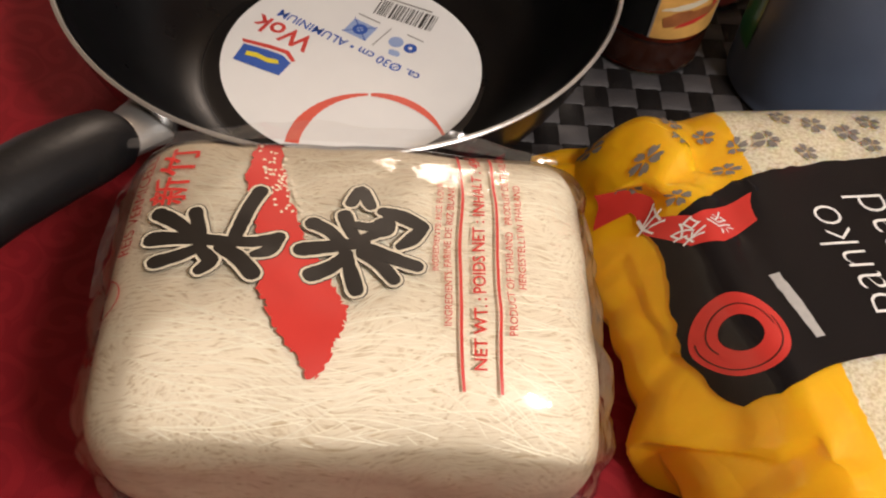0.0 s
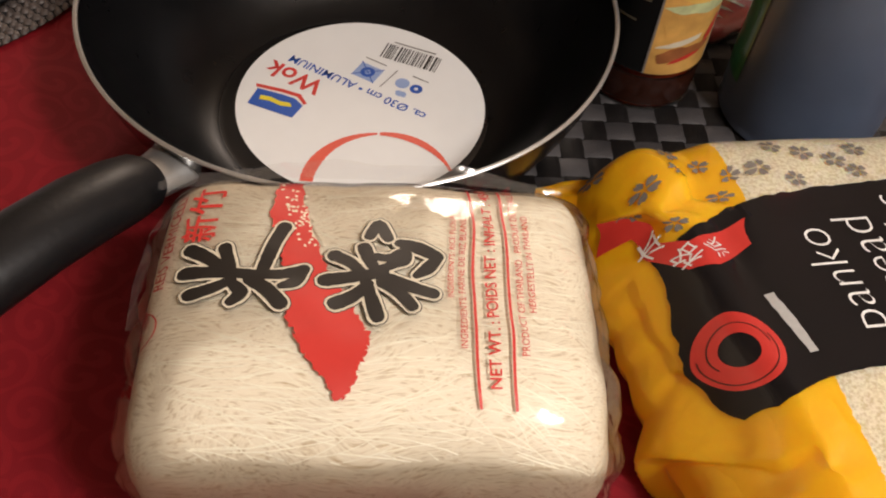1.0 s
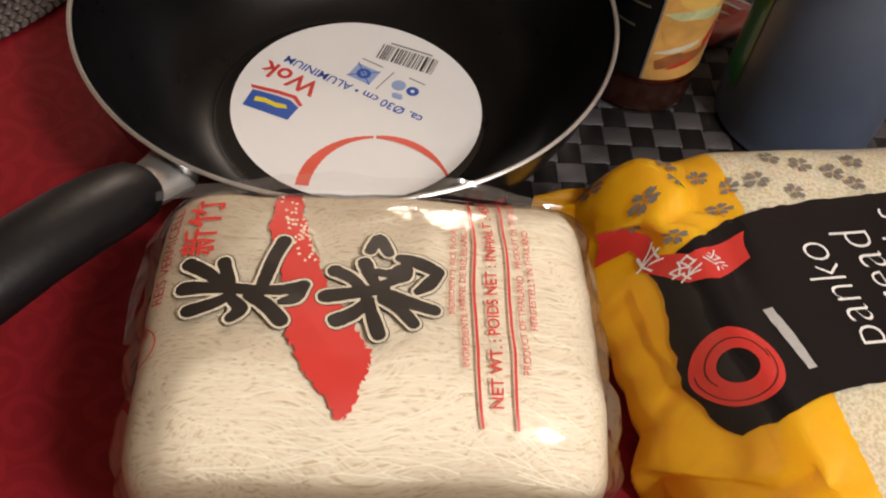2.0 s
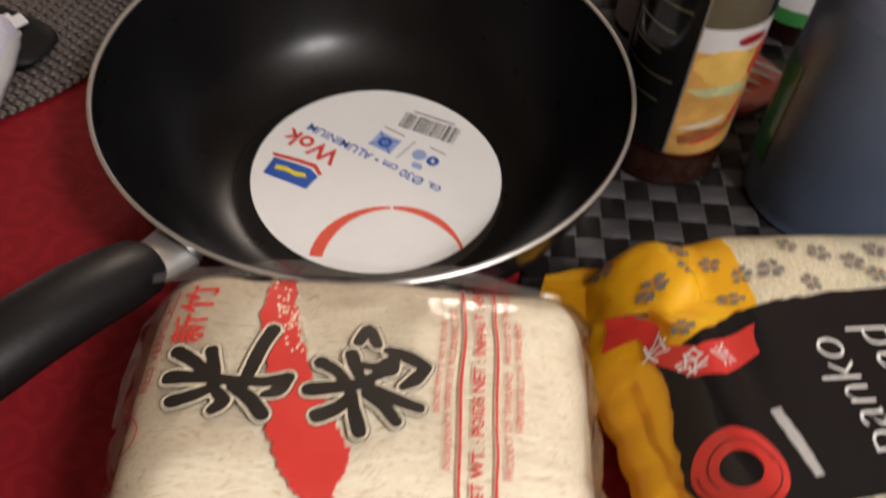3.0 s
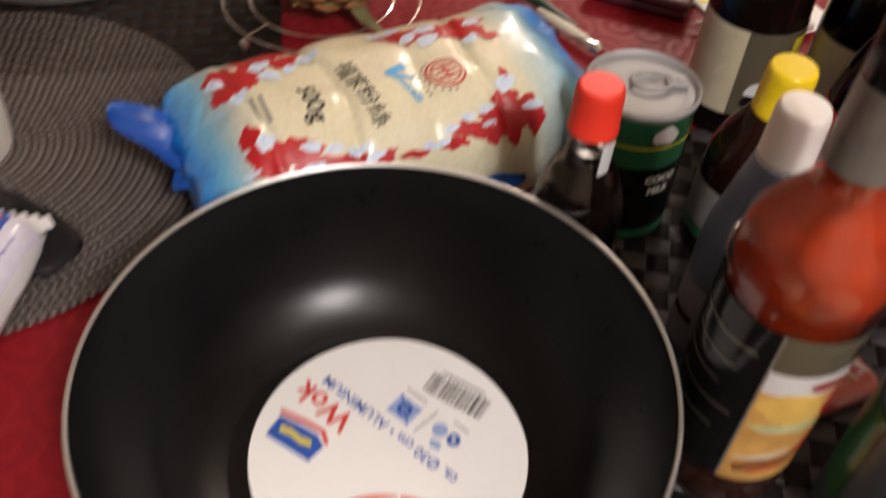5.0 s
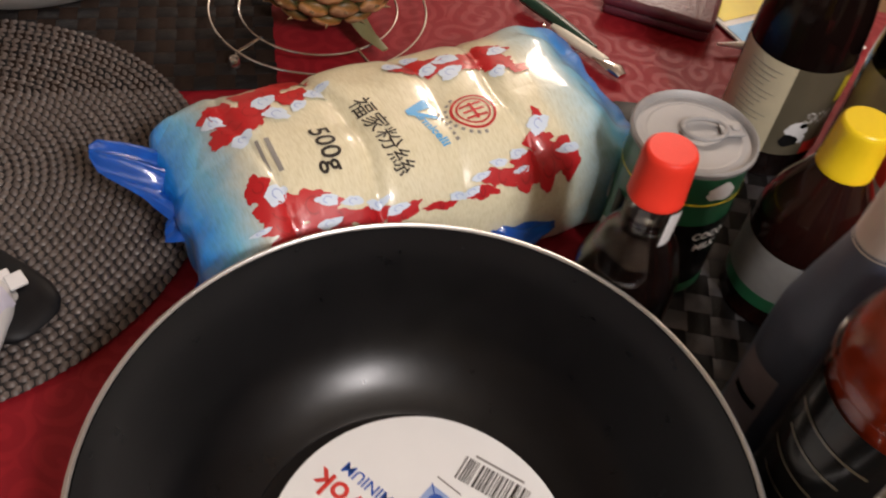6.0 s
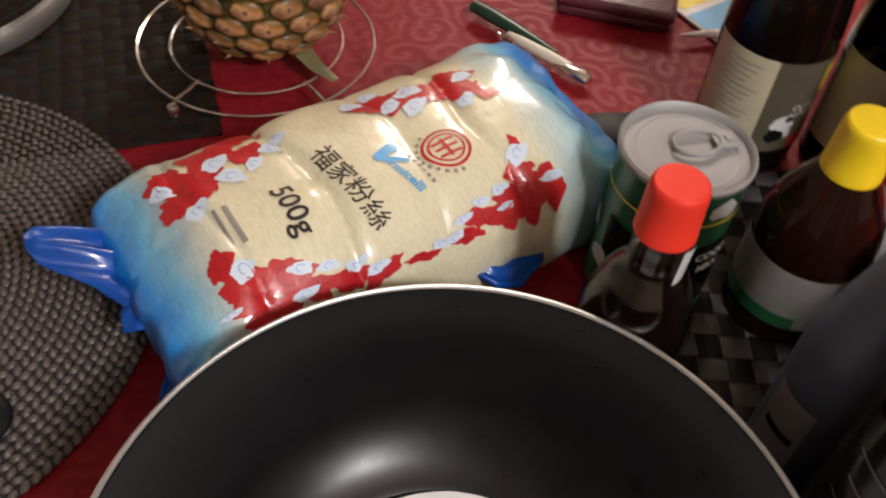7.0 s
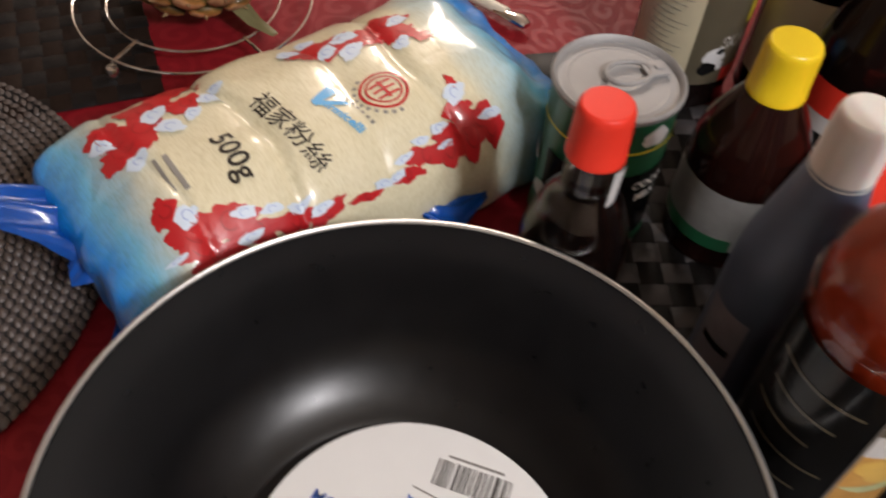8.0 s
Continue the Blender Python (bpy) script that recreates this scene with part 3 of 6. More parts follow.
def brush(strokes, grow=0.0):
    """Brush strokes, each a row of (x, y, half width), as flat shapes with round uneven ends."""
    bm = bmesh.new()
    for n, row in enumerate(strokes):
        pts = [Vector((x, y, w)) for x, y, w in row]
        line = []
        for i in range(len(pts) - 1):
            p0, p1, p2, p3 = pts[max(0, i - 1)], pts[i], pts[i + 1], pts[min(len(pts) - 1, i + 2)]
            for s in range(6):
                t = s / 6
                line.append(0.5 * ((2 * p1) + (p2 - p0) * t + (2 * p0 - 5 * p1 + 4 * p2 - p3) * t * t + (3 * p1 - p0 - 3 * p2 + p3) * t ** 3))
        line.append(pts[-1])
        left, right = [], []
        for i, p in enumerate(line):
            d = line[min(i + 1, len(line) - 1)] - line[max(i - 1, 0)]
            d.z = 0
            d.normalize()
            side = Vector((-d.y, d.x, 0))
            w = p.z + grow + 0.00035 * noise.noise((p.x * 900, p.y * 900, n))
            left.append((p.x + side.x * w, p.y + side.y * w))
            right.append((p.x - side.x * w, p.y - side.y * w))
        ends = []
        for p, q, sgn in ((line[-1], line[-2], 1), (line[0], line[1], 1)):
            d = p - q
            a = math.atan2(d.y, d.x)
            w = p.z + grow
            ends.append([(p.x + w * math.cos(a + k), p.y + w * math.sin(a + k)) for k in (1.0, 0.4, -0.4, -1.0)])
        poly = left + ends[0] + right[::-1] + ends[1]
        z = 0.00002 * n
        bm.faces.new([bm.verts.new((x, y, z)) for x, y in poly])
    return bm


def disc(r0, r1, a0=0.0, a1=360.0, n=40):
    """A flat ring or arc as an outline mesh."""
    bm = bmesh.new()
    a = [bm.verts.new((r1 * math.cos(radians(a0 + (a1 - a0) * k / n)), r1 * math.sin(radians(a0 + (a1 - a0) * k / n)), 0)) for k in range(n + 1)]
    if r0 <= 0:
        bm.faces.new(a[:-1] if abs(a1 - a0) > 359 else a)
    else:
        b = [bm.verts.new((r0 * math.cos(radians(a0 + (a1 - a0) * k / n)), r0 * math.sin(radians(a0 + (a1 - a0) * k / n)), 0)) for k in range(n + 1)]
        for k in range(n):
            bm.faces.new((b[k], a[k], a[k + 1], b[k + 1]))
    return bm


def blob(rx, ry, wob=0.25, n=26, seed=0, spike=3):
    rnd = random.Random(seed)
    ph = [rnd.uniform(0, 6.28) for _ in range(4)]
    pts = []
    for k in range(n):
        a = 2 * math.pi * k / n
        f = 1 + wob * (0.5 * math.sin(spike * a + ph[0]) + 0.35 * math.sin((spike + 2) * a + ph[1]) + 0.3 * math.sin((2 * spike + 3) * a + ph[2]))
        pts.append((rx * f * math.cos(a), ry * f * math.sin(a)))
    return pts


def box_rect(w, h):
    return [(-w / 2, -h / 2), (w / 2, -h / 2), (w / 2, h / 2), (-w / 2, h / 2)]


# ---- room and table ----
def slab(name, sx, sy, sz, x, y, z, mat, label, category):
    ob = part(name, rounded_box(sx, sy, sz, 0.004, 1), mat)
    ob.location = (x, y, z)
    return tagged(ob, label, category, kind="structure")


slab("floor", 5.0, 5.0, 0.10, 0, 0, -0.85, M["wood"], "oak board floor of the room", "floor")
slab("ceiling", 5.2, 5.2, 0.10, 0, 0, 1.75, M["wall"], "plain beige plastered ceiling", "ceiling")
slab("wall_north", 5.2, 0.10, 2.5, 0, 2.55, -0.75, M["wall"], "plain beige plaster wall", "wall")
slab("wall_south", 5.2, 0.10, 2.5, 0, -2.55, -0.75, M["wall"], "plain beige plaster wall", "wall")
slab("wall_east", 0.10, 5.0, 2.5, 2.55, 0, -0.75, M["wall"], "plain beige plaster wall", "wall")
slab("wall_west", 0.10, 5.0, 2.5, -2.55, 0, -0.75, M["wall"], "plain beige plaster wall", "wall")

table = thing("dining_table", 0, 0.1, -0.75, 0, "wooden dining table under a red damask cloth", "table")
part("tabletop", rounded_box(1.6, 1.0, 0.03, 0.006), M["wood"], table, at=pose(0, 0, 0.714))
for sx in (-0.72, 0.72):
    for sy in (-0.42, 0.42):
        part("leg", rounded_box(0.07, 0.07, 0.714, 0.006), M["wood"], table, at=pose(sx, sy, 0))


def tablecloth():
    bm = bmesh.new()
    nx, ny = 130, 90
    g = []
    for i in range(nx + 1):
        row = []
        for j in range(ny + 1):
            x, y = -0.86 + 1.72 * i / nx, -0.46 + 1.12 * j / ny
            over = max(0.0, abs(x) - 0.81, abs(y - 0.1) - 0.51)
            z = -0.0012 + 0.0010 * noise.noise((x * 9, y * 9, 0.3)) - min(0.25, over * 6)
            row.append(bm.verts.new((x, y, z)))
        g.append(row)
    for i in range(nx):
        for j in range(ny):
            bm.faces.new((g[i][j], g[i + 1][j], g[i + 1][j + 1], g[i][j + 1]))
    ob = part("tablecloth", smooth(bm), M["cloth"])
    return tagged(ob, "wine-red satin damask tablecloth with scroll pattern on the table", "tablecloth")


tablecloth()

# ceiling lamp with three bulbs, behind and above the camera
light = thing("ceiling_lamp", LAMP_X, LAMP_Y, 1.75, 0, "ceiling lamp with three warm glass bulbs", "lamp")
part("canopy", lathe([(0, 0), (0.06, -0.001), (0.055, -0.03), (0, -0.035)], 32), M["chrome"], light)
part("stem", lathe([(0.007, -0.03), (0.007, -0.42), (0, -0.42)], 12), M["chrome"], light)
for k in range(3):
    a = k * 2.094 + 0.5
    px, py = 0.09 * math.cos(a), 0.09 * math.sin(a)
    part("arm", tube([(0, 0, -0.41), (px * 0.6, py * 0.6, -0.405), (px, py, -0.44)], 0.006), M["chrome"], light)
    part("bulb", lathe(curve_profile([(0.0, 0.05), (0.014, 0.048), (0.022, 0.03), (0.024, 0.012), (0.0, -0.012)], 4), 20), M["bulb"], light, at=pose(px, py, -0.455))


# made-up fixture for the second light, out of view: a wide fabric shade, open below
shade = thing("added_pendant", 0.33, 2.20, 1.75, 0, "added unseen pendant lamp with a wide cream fabric shade", "lamp")
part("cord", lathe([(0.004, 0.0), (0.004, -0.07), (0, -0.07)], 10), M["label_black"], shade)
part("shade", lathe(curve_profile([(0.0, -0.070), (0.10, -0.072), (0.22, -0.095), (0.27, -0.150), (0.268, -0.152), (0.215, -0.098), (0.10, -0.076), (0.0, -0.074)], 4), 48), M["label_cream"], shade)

# ---- the wok ----
wok = thing("wok", 0, 0, 0, 0, "black non-stick aluminium wok with paper label, standing on the table", "wok")
WOK_IN = [(0.0, 0.0045), (0.076, 0.0045), (0.0865, 0.0062), (0.102, 0.0140), (0.118, 0.0285), (0.131, 0.0500), (0.141, 0.0730), (0.1468, 0.0940)]
WOK_OUT = [(0.1492, 0.0940), (0.1440, 0.0725), (0.1340, 0.0490), (0.1210, 0.0265), (0.1060, 0.0100), (0.092, 0.0015), (0.080, 0.0), (0.0, 0.0)]
part("inside", lathe(curve_profile(WOK_IN, 6), 96), M["nonstick"], wok, "matt black non-stick coating")
part("outside", lathe(curve_profile(WOK_OUT, 6), 96), M["outer"], wok, "black enamelled outside")
part("rim", lathe([(0.1474, 0.0940), (0.1477, 0.0950), (0.1484, 0.0956), (0.1493, 0.0955), (0.1500, 0.0948), (0.1497, 0.0938)], 128), M["alu"], wok, "bare bright aluminium rim")
LABEL_X, LABEL_Y = 0.004, 0.0055
bm = lathe([(0.0, 0.0002), (0.079, 0.0002), (0.0796, 0.0010), (0.0, 0.0010)], 96)
wok_label = part("label", bm, M["paper"], wok, "round white paper label", at=pose(LABEL_X, LABEL_Y, 0.0040))
face = lambda x, y, lift: (x - LABEL_X, y - LABEL_Y, 0.0011 + lift)
TXT = 150.0


def on_label(name, bm, mat, x, y, turn=TXT, lift=0.0002):
    return stamp(name, bm, mat, wok_label, face, x, y, turn, lift, 0.05)


on_label("lettering", letters("Wok", 0.0195, 0.0004), M["ink_red"], -0.0400, 0.0270)
on_label("lettering", letters("ca. Ø30 cm • ALUMINIUM", 0.0094, 0.00012), M["ink_blue"], 0.0000, 0.0200)
on_label("brand_patch", outline([(-0.0630, 0.0150), (-0.0680, 0.0010), (-0.0390, -0.0110), (-0.0330, 0.0000), (-0.0385, 0.0065), (-0.0470, 0.0100)]), M["ink_blue"], 0, 0, 0)
on_label("brand_line", outline([(-0.0645, 0.0195), (-0.0470, 0.0150), (-0.0350, 0.0105), (-0.0305, 0.0020), (-0.0325, 0.0010), (-0.0370, 0.0080), (-0.0470, 0.0118), (-0.0638, 0.0165)]), M["ink_red"], 0, 0, 0)
on_label("brand_mark", outline([(-0.0605, 0.0085), (-0.0540, 0.0072), (-0.0480, 0.0036), (-0.0410, 0.0020), (-0.0400, -0.0016), (-0.0470, -0.0008), (-0.0540, 0.0032), (-0.0612, 0.0046)]), M["ink_yellow"], 0, 0, 0, 0.0004)


def swirl(a0, a1, wide, peak):
    bm = disc(0.0430, 0.0460, a0, a1, 30)
    for v in bm.verts:
        a = math.degrees(math.atan2(v.co.y, v.co.x))
        k = abs(a - a0) / abs(a1 - a0)
        w = wide * (0.22 + 0.78 * (min(1, k * 1.4) if peak else math.sin(min(1, 0.12 + k) * 2.9)))
        r = 0.0445 + (w if v.co.length > 0.0445 else -w) + 0.0002 * math.sin(a * 1.3)
        v.co = (r * math.cos(radians(a)), r * math.sin(radians(a)), 0)
    return bm


on_label("swirl", swirl(94, 176, 0.0040, True), M["ink_orange"], 0.0180, -0.0670, 0)
on_label("swirl", swirl(92, 20, 0.0026, False), M["ink_orange"], 0.0180, -0.0670, 0)
rnd = random.Random(4)
bx, by, TB = 0.0350, 0.0505, 159.0
pos = -0.0200
while pos < 0.0200:
    w = rnd.choice((0.0005, 0.0005, 0.0009, 0.0014))
    on_label("barcode_bar", outline(box_rect(w, 0.0150)), M["ink_black"], bx + pos * math.cos(radians(TB)), by + pos * math.sin(radians(TB)), TB)
    pos += w + rnd.choice((0.0006, 0.0009, 0.0013))
on_label("print_bar", outline(box_rect(0.030, 0.0014)), M["ink_grey"], bx + 0.0036, by + 0.0095, TB)
on_label("symbol_frame", outline(box_rect(0.0165, 0.0140)), M["ink_pale"], 0.0070, 0.0340)
on_label("symbol_ring", disc(0.0022, 0.0048, n=24), M["ink_blue"], 0.0070, 0.0340, lift=0.0004)
on_label("symbol_stroke", outline(box_rect(0.0225, 0.0007)), M["ink_blue"], 0.0070, 0.0340, TXT + 41, 0.0005)
on_label("symbol_stroke", outline(box_rect(0.0225, 0.0007)), M["ink_blue"], 0.0070, 0.0340, TXT - 41, 0.0005)
on_label("divider", outline(box_rect(0.0008, 0.020)), M["ink_grey"], 0.0210, 0.0285, TXT - 5)
on_label("symbol_disc", disc(0, 0.0048, n=24), M["ink_pale"], 0.0300, 0.0245)
on_label("symbol_disc", disc(0.0014, 0.0042, n=24), M["ink_blue"], 0.0390, 0.0195)
on_label("symbol_drop", outline(blob(0.0036, 0.0030, 0.25, 18, 3, 2)), M["ink_pale"], 0.0290, 0.0145)
on_label("print_bar", outline(box_rect(0.012, 0.0010)), M["ink_grey"], 0.0420, 0.0290)
on_label("print_bar", outline(box_rect(0.016, 0.0010)), M["ink_grey"], 0.0125, 0.0450)

# handle: a grey metal neck and a black grip, running out radially
HA = radians(236.0)
hx, hy = math.cos(HA), math.sin(HA)
along = lambda r, z: (hx * r, hy * r, z)
part("ferrule", tube([along(0.1455, 0.079), along(0.156, 0.081), along(0.170, 0.085)], [0.0150, 0.0135, 0.0130], 14, flat=0.60), M["alu"], wok, "dull grey metal handle neck")
rs = [0.163, 0.168, 0.18, 0.20, 0.225, 0.255, 0.29, 0.325, 0.355, 0.366]
hz = [0.084, 0.086, 0.090, 0.096, 0.101, 0.104, 0.104, 0.101, 0.097, 0.096]
hr = [0.0125, 0.0160, 0.0178, 0.0185, 0.0185, 0.0185, 0.0180, 0.0170, 0.014, 0.006]
part("handle", tube([along(r, z) for r, z in zip(rs, hz)], hr, 20, flat=0.80), M["bakelite"], wok, "black plastic grip")

# ---- block of rice noodles in film ----
NX, NY = 0.018, -0.2265


def noodle_warp(x, y, z):
    k = z / 0.12
    w = 0.0020 * noise.noise((x * 28, y * 28, z * 28)) + 0.0006 * noise.noise((x * 70, y * 70, z * 70 + 5))
    z -= 0.022 * max(0.0, (-y / 0.0715 - 0.25) / 0.75) ** 2.2 * k + 0.005 * abs(x / 0.0945) ** 4 * k
    yy = y - 0.020 * (k - 1.0) + w
    zz = z + 0.010 * k * (-y / 0.07) * 0.5 + 0.5 * w
    return (x + (0.004 if x > 0 else -0.004) * (1 - k) + w, yy, max(0.0008, zz))


noodle_shape = Pillow(0.0940, 0.0715, 0.0640, 0.060, 9.0, 4.4, noodle_warp)
noodle_pack = thing("noodle_pack", NX, NY, 0, 0, "cellophane-wrapped block of white rice vermicelli with red and black print", "food pack")
part("noodle_block", noodle_shape.mesh(70), M["noodles"], noodle_pack, "pale dry rice noodles")
rnd = random.Random(21)
sv, sf = [], []
for k in range(900):
    x, y = rnd.uniform(-0.086, 0.080), rnd.uniform(-0.066, 0.060)
    turn, bend = rnd.gauss(-0.05, 0.16) + 0.6 * noise.noise((x * 16, y * 16, 2)), rnd.gauss(0, 4)
    rad, steps = rnd.uniform(0.00020, 0.00030), 10
    deep = rnd.uniform(-0.0005, 0.0)
    rings = []
    for s in range(steps):
        if abs(x) > 0.087 or abs(y) > 0.063:
            break
        p = Vector(noodle_shape.at(x, y, True, deep))
        q = (-math.sin(turn) * rad, math.cos(turn) * rad)
        rings.append([p + Vector((q[0], q[1], 0)), p + Vector((0, 0, rad)), p - Vector((q[0], q[1], 0))])
        x, y, turn = x + 0.0042 * math.cos(turn), y + 0.0042 * math.sin(turn), turn + bend * 0.0042 * 3
    for i, r in enumerate(rings):
        base = len(sv)
        sv += [tuple(v) for v in r]
        if i:
            sf += [(base - 3, base, base + 1, base - 2), (base - 2, base + 1, base + 2, base - 1)]
me = bpy.data.meshes.new("noodle_strands")
me.from_pydata(sv, [], sf)
me.materials.append(M["strand"])
me.polygons.foreach_set("use_smooth", [True] * len(me.polygons))
strands = new("noodle_strands", me)
strands.parent = noodle_pack
tagged(strands, "fine loose rice threads", kind="stuff")


def film_wrap():
    """The cellophane: a little off the block, taut above, with sharp creases round its ends and foot."""
    bm = noodle_shape.mesh(110, 1.0016)
    for v in bm.verts:
        x, y, z = v.co
        slack = max(0.0, min(1.0, (abs(x) - 0.080) / 0.014, 1.0)) + max(0.0, min(1.0, (0.085 - z) / 0.03))
        slack = min(1.0, slack)
        d = noise.voronoi((x * 34, y * 34 + z * 12, z * 26))[0]
        v.co += v.normal * slack * (0.0035 * min(1.0, (d[1] - d[0]) * 2.2) + 0.0018 * noise.noise((x * 60, y * 60, z * 60)) + 0.0008)
        v.co.z = max(0.0006, v.co.z)
    return bm


film_ob = part("film", film_wrap(), M["film"], noodle_pack, "clear cellophane film")
nsurf = lambda x, y, lift: noodle_shape.at(x, y, True, 0.0021 + 0.35 * lift)


def on_noodles(name, bm, mat, wx, wy, turn=90.0, lift=0.0004, longest=0.005):
    return stamp(name, bm, mat, noodle_pack, nsurf, wx - NX, wy - NY, turn, lift, longest)


spear = [(-0.0230, -0.1600), (-0.0150, -0.1600), (-0.0060, -0.1960), (0.0010, -0.2180), (0.0100, -0.2320), (0.0170, -0.2460), (0.0140, -0.2580), (0.0085, -0.2710), (0.0050, -0.2710),
         (0.0000, -0.2650), (-0.0110, -0.2490), (-0.0150, -0.2390), (-0.0165, -0.2240), (-0.0190, -0.2050), (-0.0250, -0.1870)]
rnd = random.Random(8)
jag = []
for (x0, y0), (x1, y1) in zip(spear, spear[1:] + spear[:1]):
    for s in range(16):
        t = s / 16
        jag.append((x0 + (x1 - x0) * t + rnd.uniform(-0.0011, 0.0011), y0 + (y1 - y0) * t + rnd.uniform(-0.0011, 0.0011)))
on_noodles("red_spear", outline(jag), M["ink_red"], 0, 0, 0)
for k in range(70):
    t = rnd.random()
    sx_ = -0.019 + 0.012 * t + rnd.uniform(-0.006, 0.006)
    on_noodles("ink_fleck", outline(blob(0.0009, 0.0006, 0.3, 6, k)), M["noodles"], sx_ , -0.162 - 0.04 * t, rnd.uniform(0, 180), 0.0006, 0.02)
RICE = [
    [(-0.0185, -0.1924, 0.0023), (-0.0222, -0.2023, 0.0021), (-0.0244, -0.2119, 0.0019), (-0.0262, -0.2204, 0.0013)],
    [(-0.0541, -0.2153, 0.0025), (-0.0410, -0.2156, 0.0021), (-0.0310, -0.2171, 0.0017), (-0.0190, -0.2183, 0.0019), (-0.0091, -0.2147, 0.0015)],
    [(-0.0536, -0.2032, 0.0026), (-0.0450, -0.2091, 0.0022), (-0.0387, -0.2150, 0.0014)],
    [(-0.0405, -0.2031, 0.0019), (-0.0373, -0.2133, 0.0016)],
    [(-0.0510, -0.2269, 0.0026), (-0.0437, -0.2242, 0.0022), (-0.0361, -0.2197, 0.0014)],
    [(-0.0359, -0.2210, 0.0015), (-0.0322, -0.2266, 0.0022), (-0.0354, -0.2309, 0.0014)],
    [(-0.0296, -0.2203, 0.0016), (-0.0231, -0.2260, 0.0022), (-0.0179, -0.2332, 0.0024)],
    [(-0.0089, -0.2147, 0.0013), (-0.0125, -0.2215, 0.0020), (-0.0181, -0.2243, 0.0010)],
]
FLOUR = [
    [(0.0154, -0.1969, 0.0016), (0.0194, -0.1903, 0.0023), (0.0229, -0.1982, 0.0016)],
    [(0.0272, -0.2012, 0.0015), (0.0348, -0.2046, 0.0022), (0.0425, -0.2083, 0.0016)],
    [(0.0425, -0.2083, 0.0014), (0.0388, -0.2134, 0.0022), (0.0340, -0.2174, 0.0010)],
    [(0.0287, -0.2030, 0.0012), (0.0295, -0.2101, 0.0016), (0.0264, -0.2128, 0.0010)],
    [(0.0024, -0.2073, 0.0025), (0.0074, -0.2110, 0.0020), (0.0120, -0.2171, 0.0014)],
    [(0.0131, -0.2031, 0.0019), (0.0155, -0.2116, 0.0018), (0.0196, -0.2180, 0.0014)],
    [(-0.0012, -0.2205, 0.0024), (0.0090, -0.2190, 0.0021), (0.0208, -0.2173, 0.0018)],
    [(0.0030, -0.2319, 0.0026), (0.0099, -0.2279, 0.0022), (0.0150, -0.2226, 0.0014)],
    [(0.0138, -0.2217, 0.0014), (0.0168, -0.2290, 0.0020), (0.0197, -0.2372, 0.0023)],
    [(0.0196, -0.2158, 0.0015), (0.0287, -0.2104, 0.0015)],
    [(0.0201, -0.2215, 0.0018), (0.0268, -0.2252, 0.0022), (0.0328, -0.2322, 0.0018)],
    [(0.0234, -0.2198, 0.0016), (0.0324, -0.2231, 0.0020), (0.0415, -0.2253, 0.0018)],
    [(0.0178, -0.2088, 0.0013), (0.0231, -0.2096, 0.0015), (0.0267, -0.2065, 0.0011)],
]
for glyph in (RICE, FLOUR):
    on_noodles("glyph_edge", brush(glyph, 0.0021), M["ink_black"], 0, 0, 0, 0.0004)
    on_noodles("glyph_halo", brush(glyph, 0.0017), M["ink_cream"], 0, 0, 0, 0.0008)
    for n, row in enumerate(glyph):
        on_noodles("brush_stroke", brush([row], 0.0007), M["ink_black"], 0, 0, 0, 0.0012 + 0.00006 * n)
on_noodles("rule", outline(box_rect(0.112, 0.0011)), M["ink_red"], 0.0568, -0.218)
on_noodles("rule", outline(box_rect(0.112, 0.0011)), M["ink_red"], 0.0700, -0.218)
on_noodles("lettering", letters("NET WT. : POIDS NET : INHALT : 454 G.", 0.0062, 0.00010), M["ink_red"], 0.0634, -0.212)
on_noodles("lettering", letters("PRODUCT OF THAILAND   PRODUIT DE THAILANDE", 0.0040), M["ink_red"], 0.0745, -0.206)
on_noodles("lettering", letters("HERGESTELLT IN THAILAND", 0.0040), M["ink_red"], 0.0790, -0.208)
on_noodles("lettering", letters("INGREDIENTS: FARINE DE RIZ BLANC, EAU", 0.0038), M["ink_red"], 0.0525, -0.214)
on_noodles("lettering", letters("INGREDIENTS: RICE FLOUR", 0.0034), M["ink_red"], 0.0482, -0.206)
on_noodles("lettering", letters("新竹", 0.0150, 0.0002), M["ink_red"], -0.0510, -0.1840)
on_noodles("lettering", letters("REIS VERMICELLI", 0.0068), M["ink_red"], -0.0640, -0.196)


def film_strip(points, height, lean, seed):
    """A loose crumpled edge of film that stands along a line of points."""
    bm = bmesh.new()
    n, rows = len(points) - 1, 5
    dense = []
    for i in range(n):
        for s in range(10):
            dense.append(Vector(points[i]).lerp(Vector(points[i + 1]), s / 10))
    dense.append(Vector(points[-1]))
    g = []
    for i, p in enumerate(dense):
        d = (dense[min(i + 1, len(dense) - 1)] - dense[max(0, i - 1)]).normalized()
        out = Vector((d.y, -d.x, 0))
        row = []
        for k in range(rows + 1):
            t = k / rows
            w = noise.noise((i * 0.23 + seed, t * 1.5, seed)) * 0.0045 * t
            row.append(bm.verts.new(p + Vector((0, 0, height * t * (0.15 + 0.85 * math.sin(math.pi * i / (len(dense) - 1))) * (1 + 0.5 * noise.noise((i * 0.35, seed, 0))))) + out * (lean * t + w)))
        g.append(row)
    for i in range(len(g) - 1):
        for k in range(rows):
            bm.faces.new((g[i][k], g[i + 1][k], g[i + 1][k + 1], g[i][k + 1]))
    return smooth(bm)


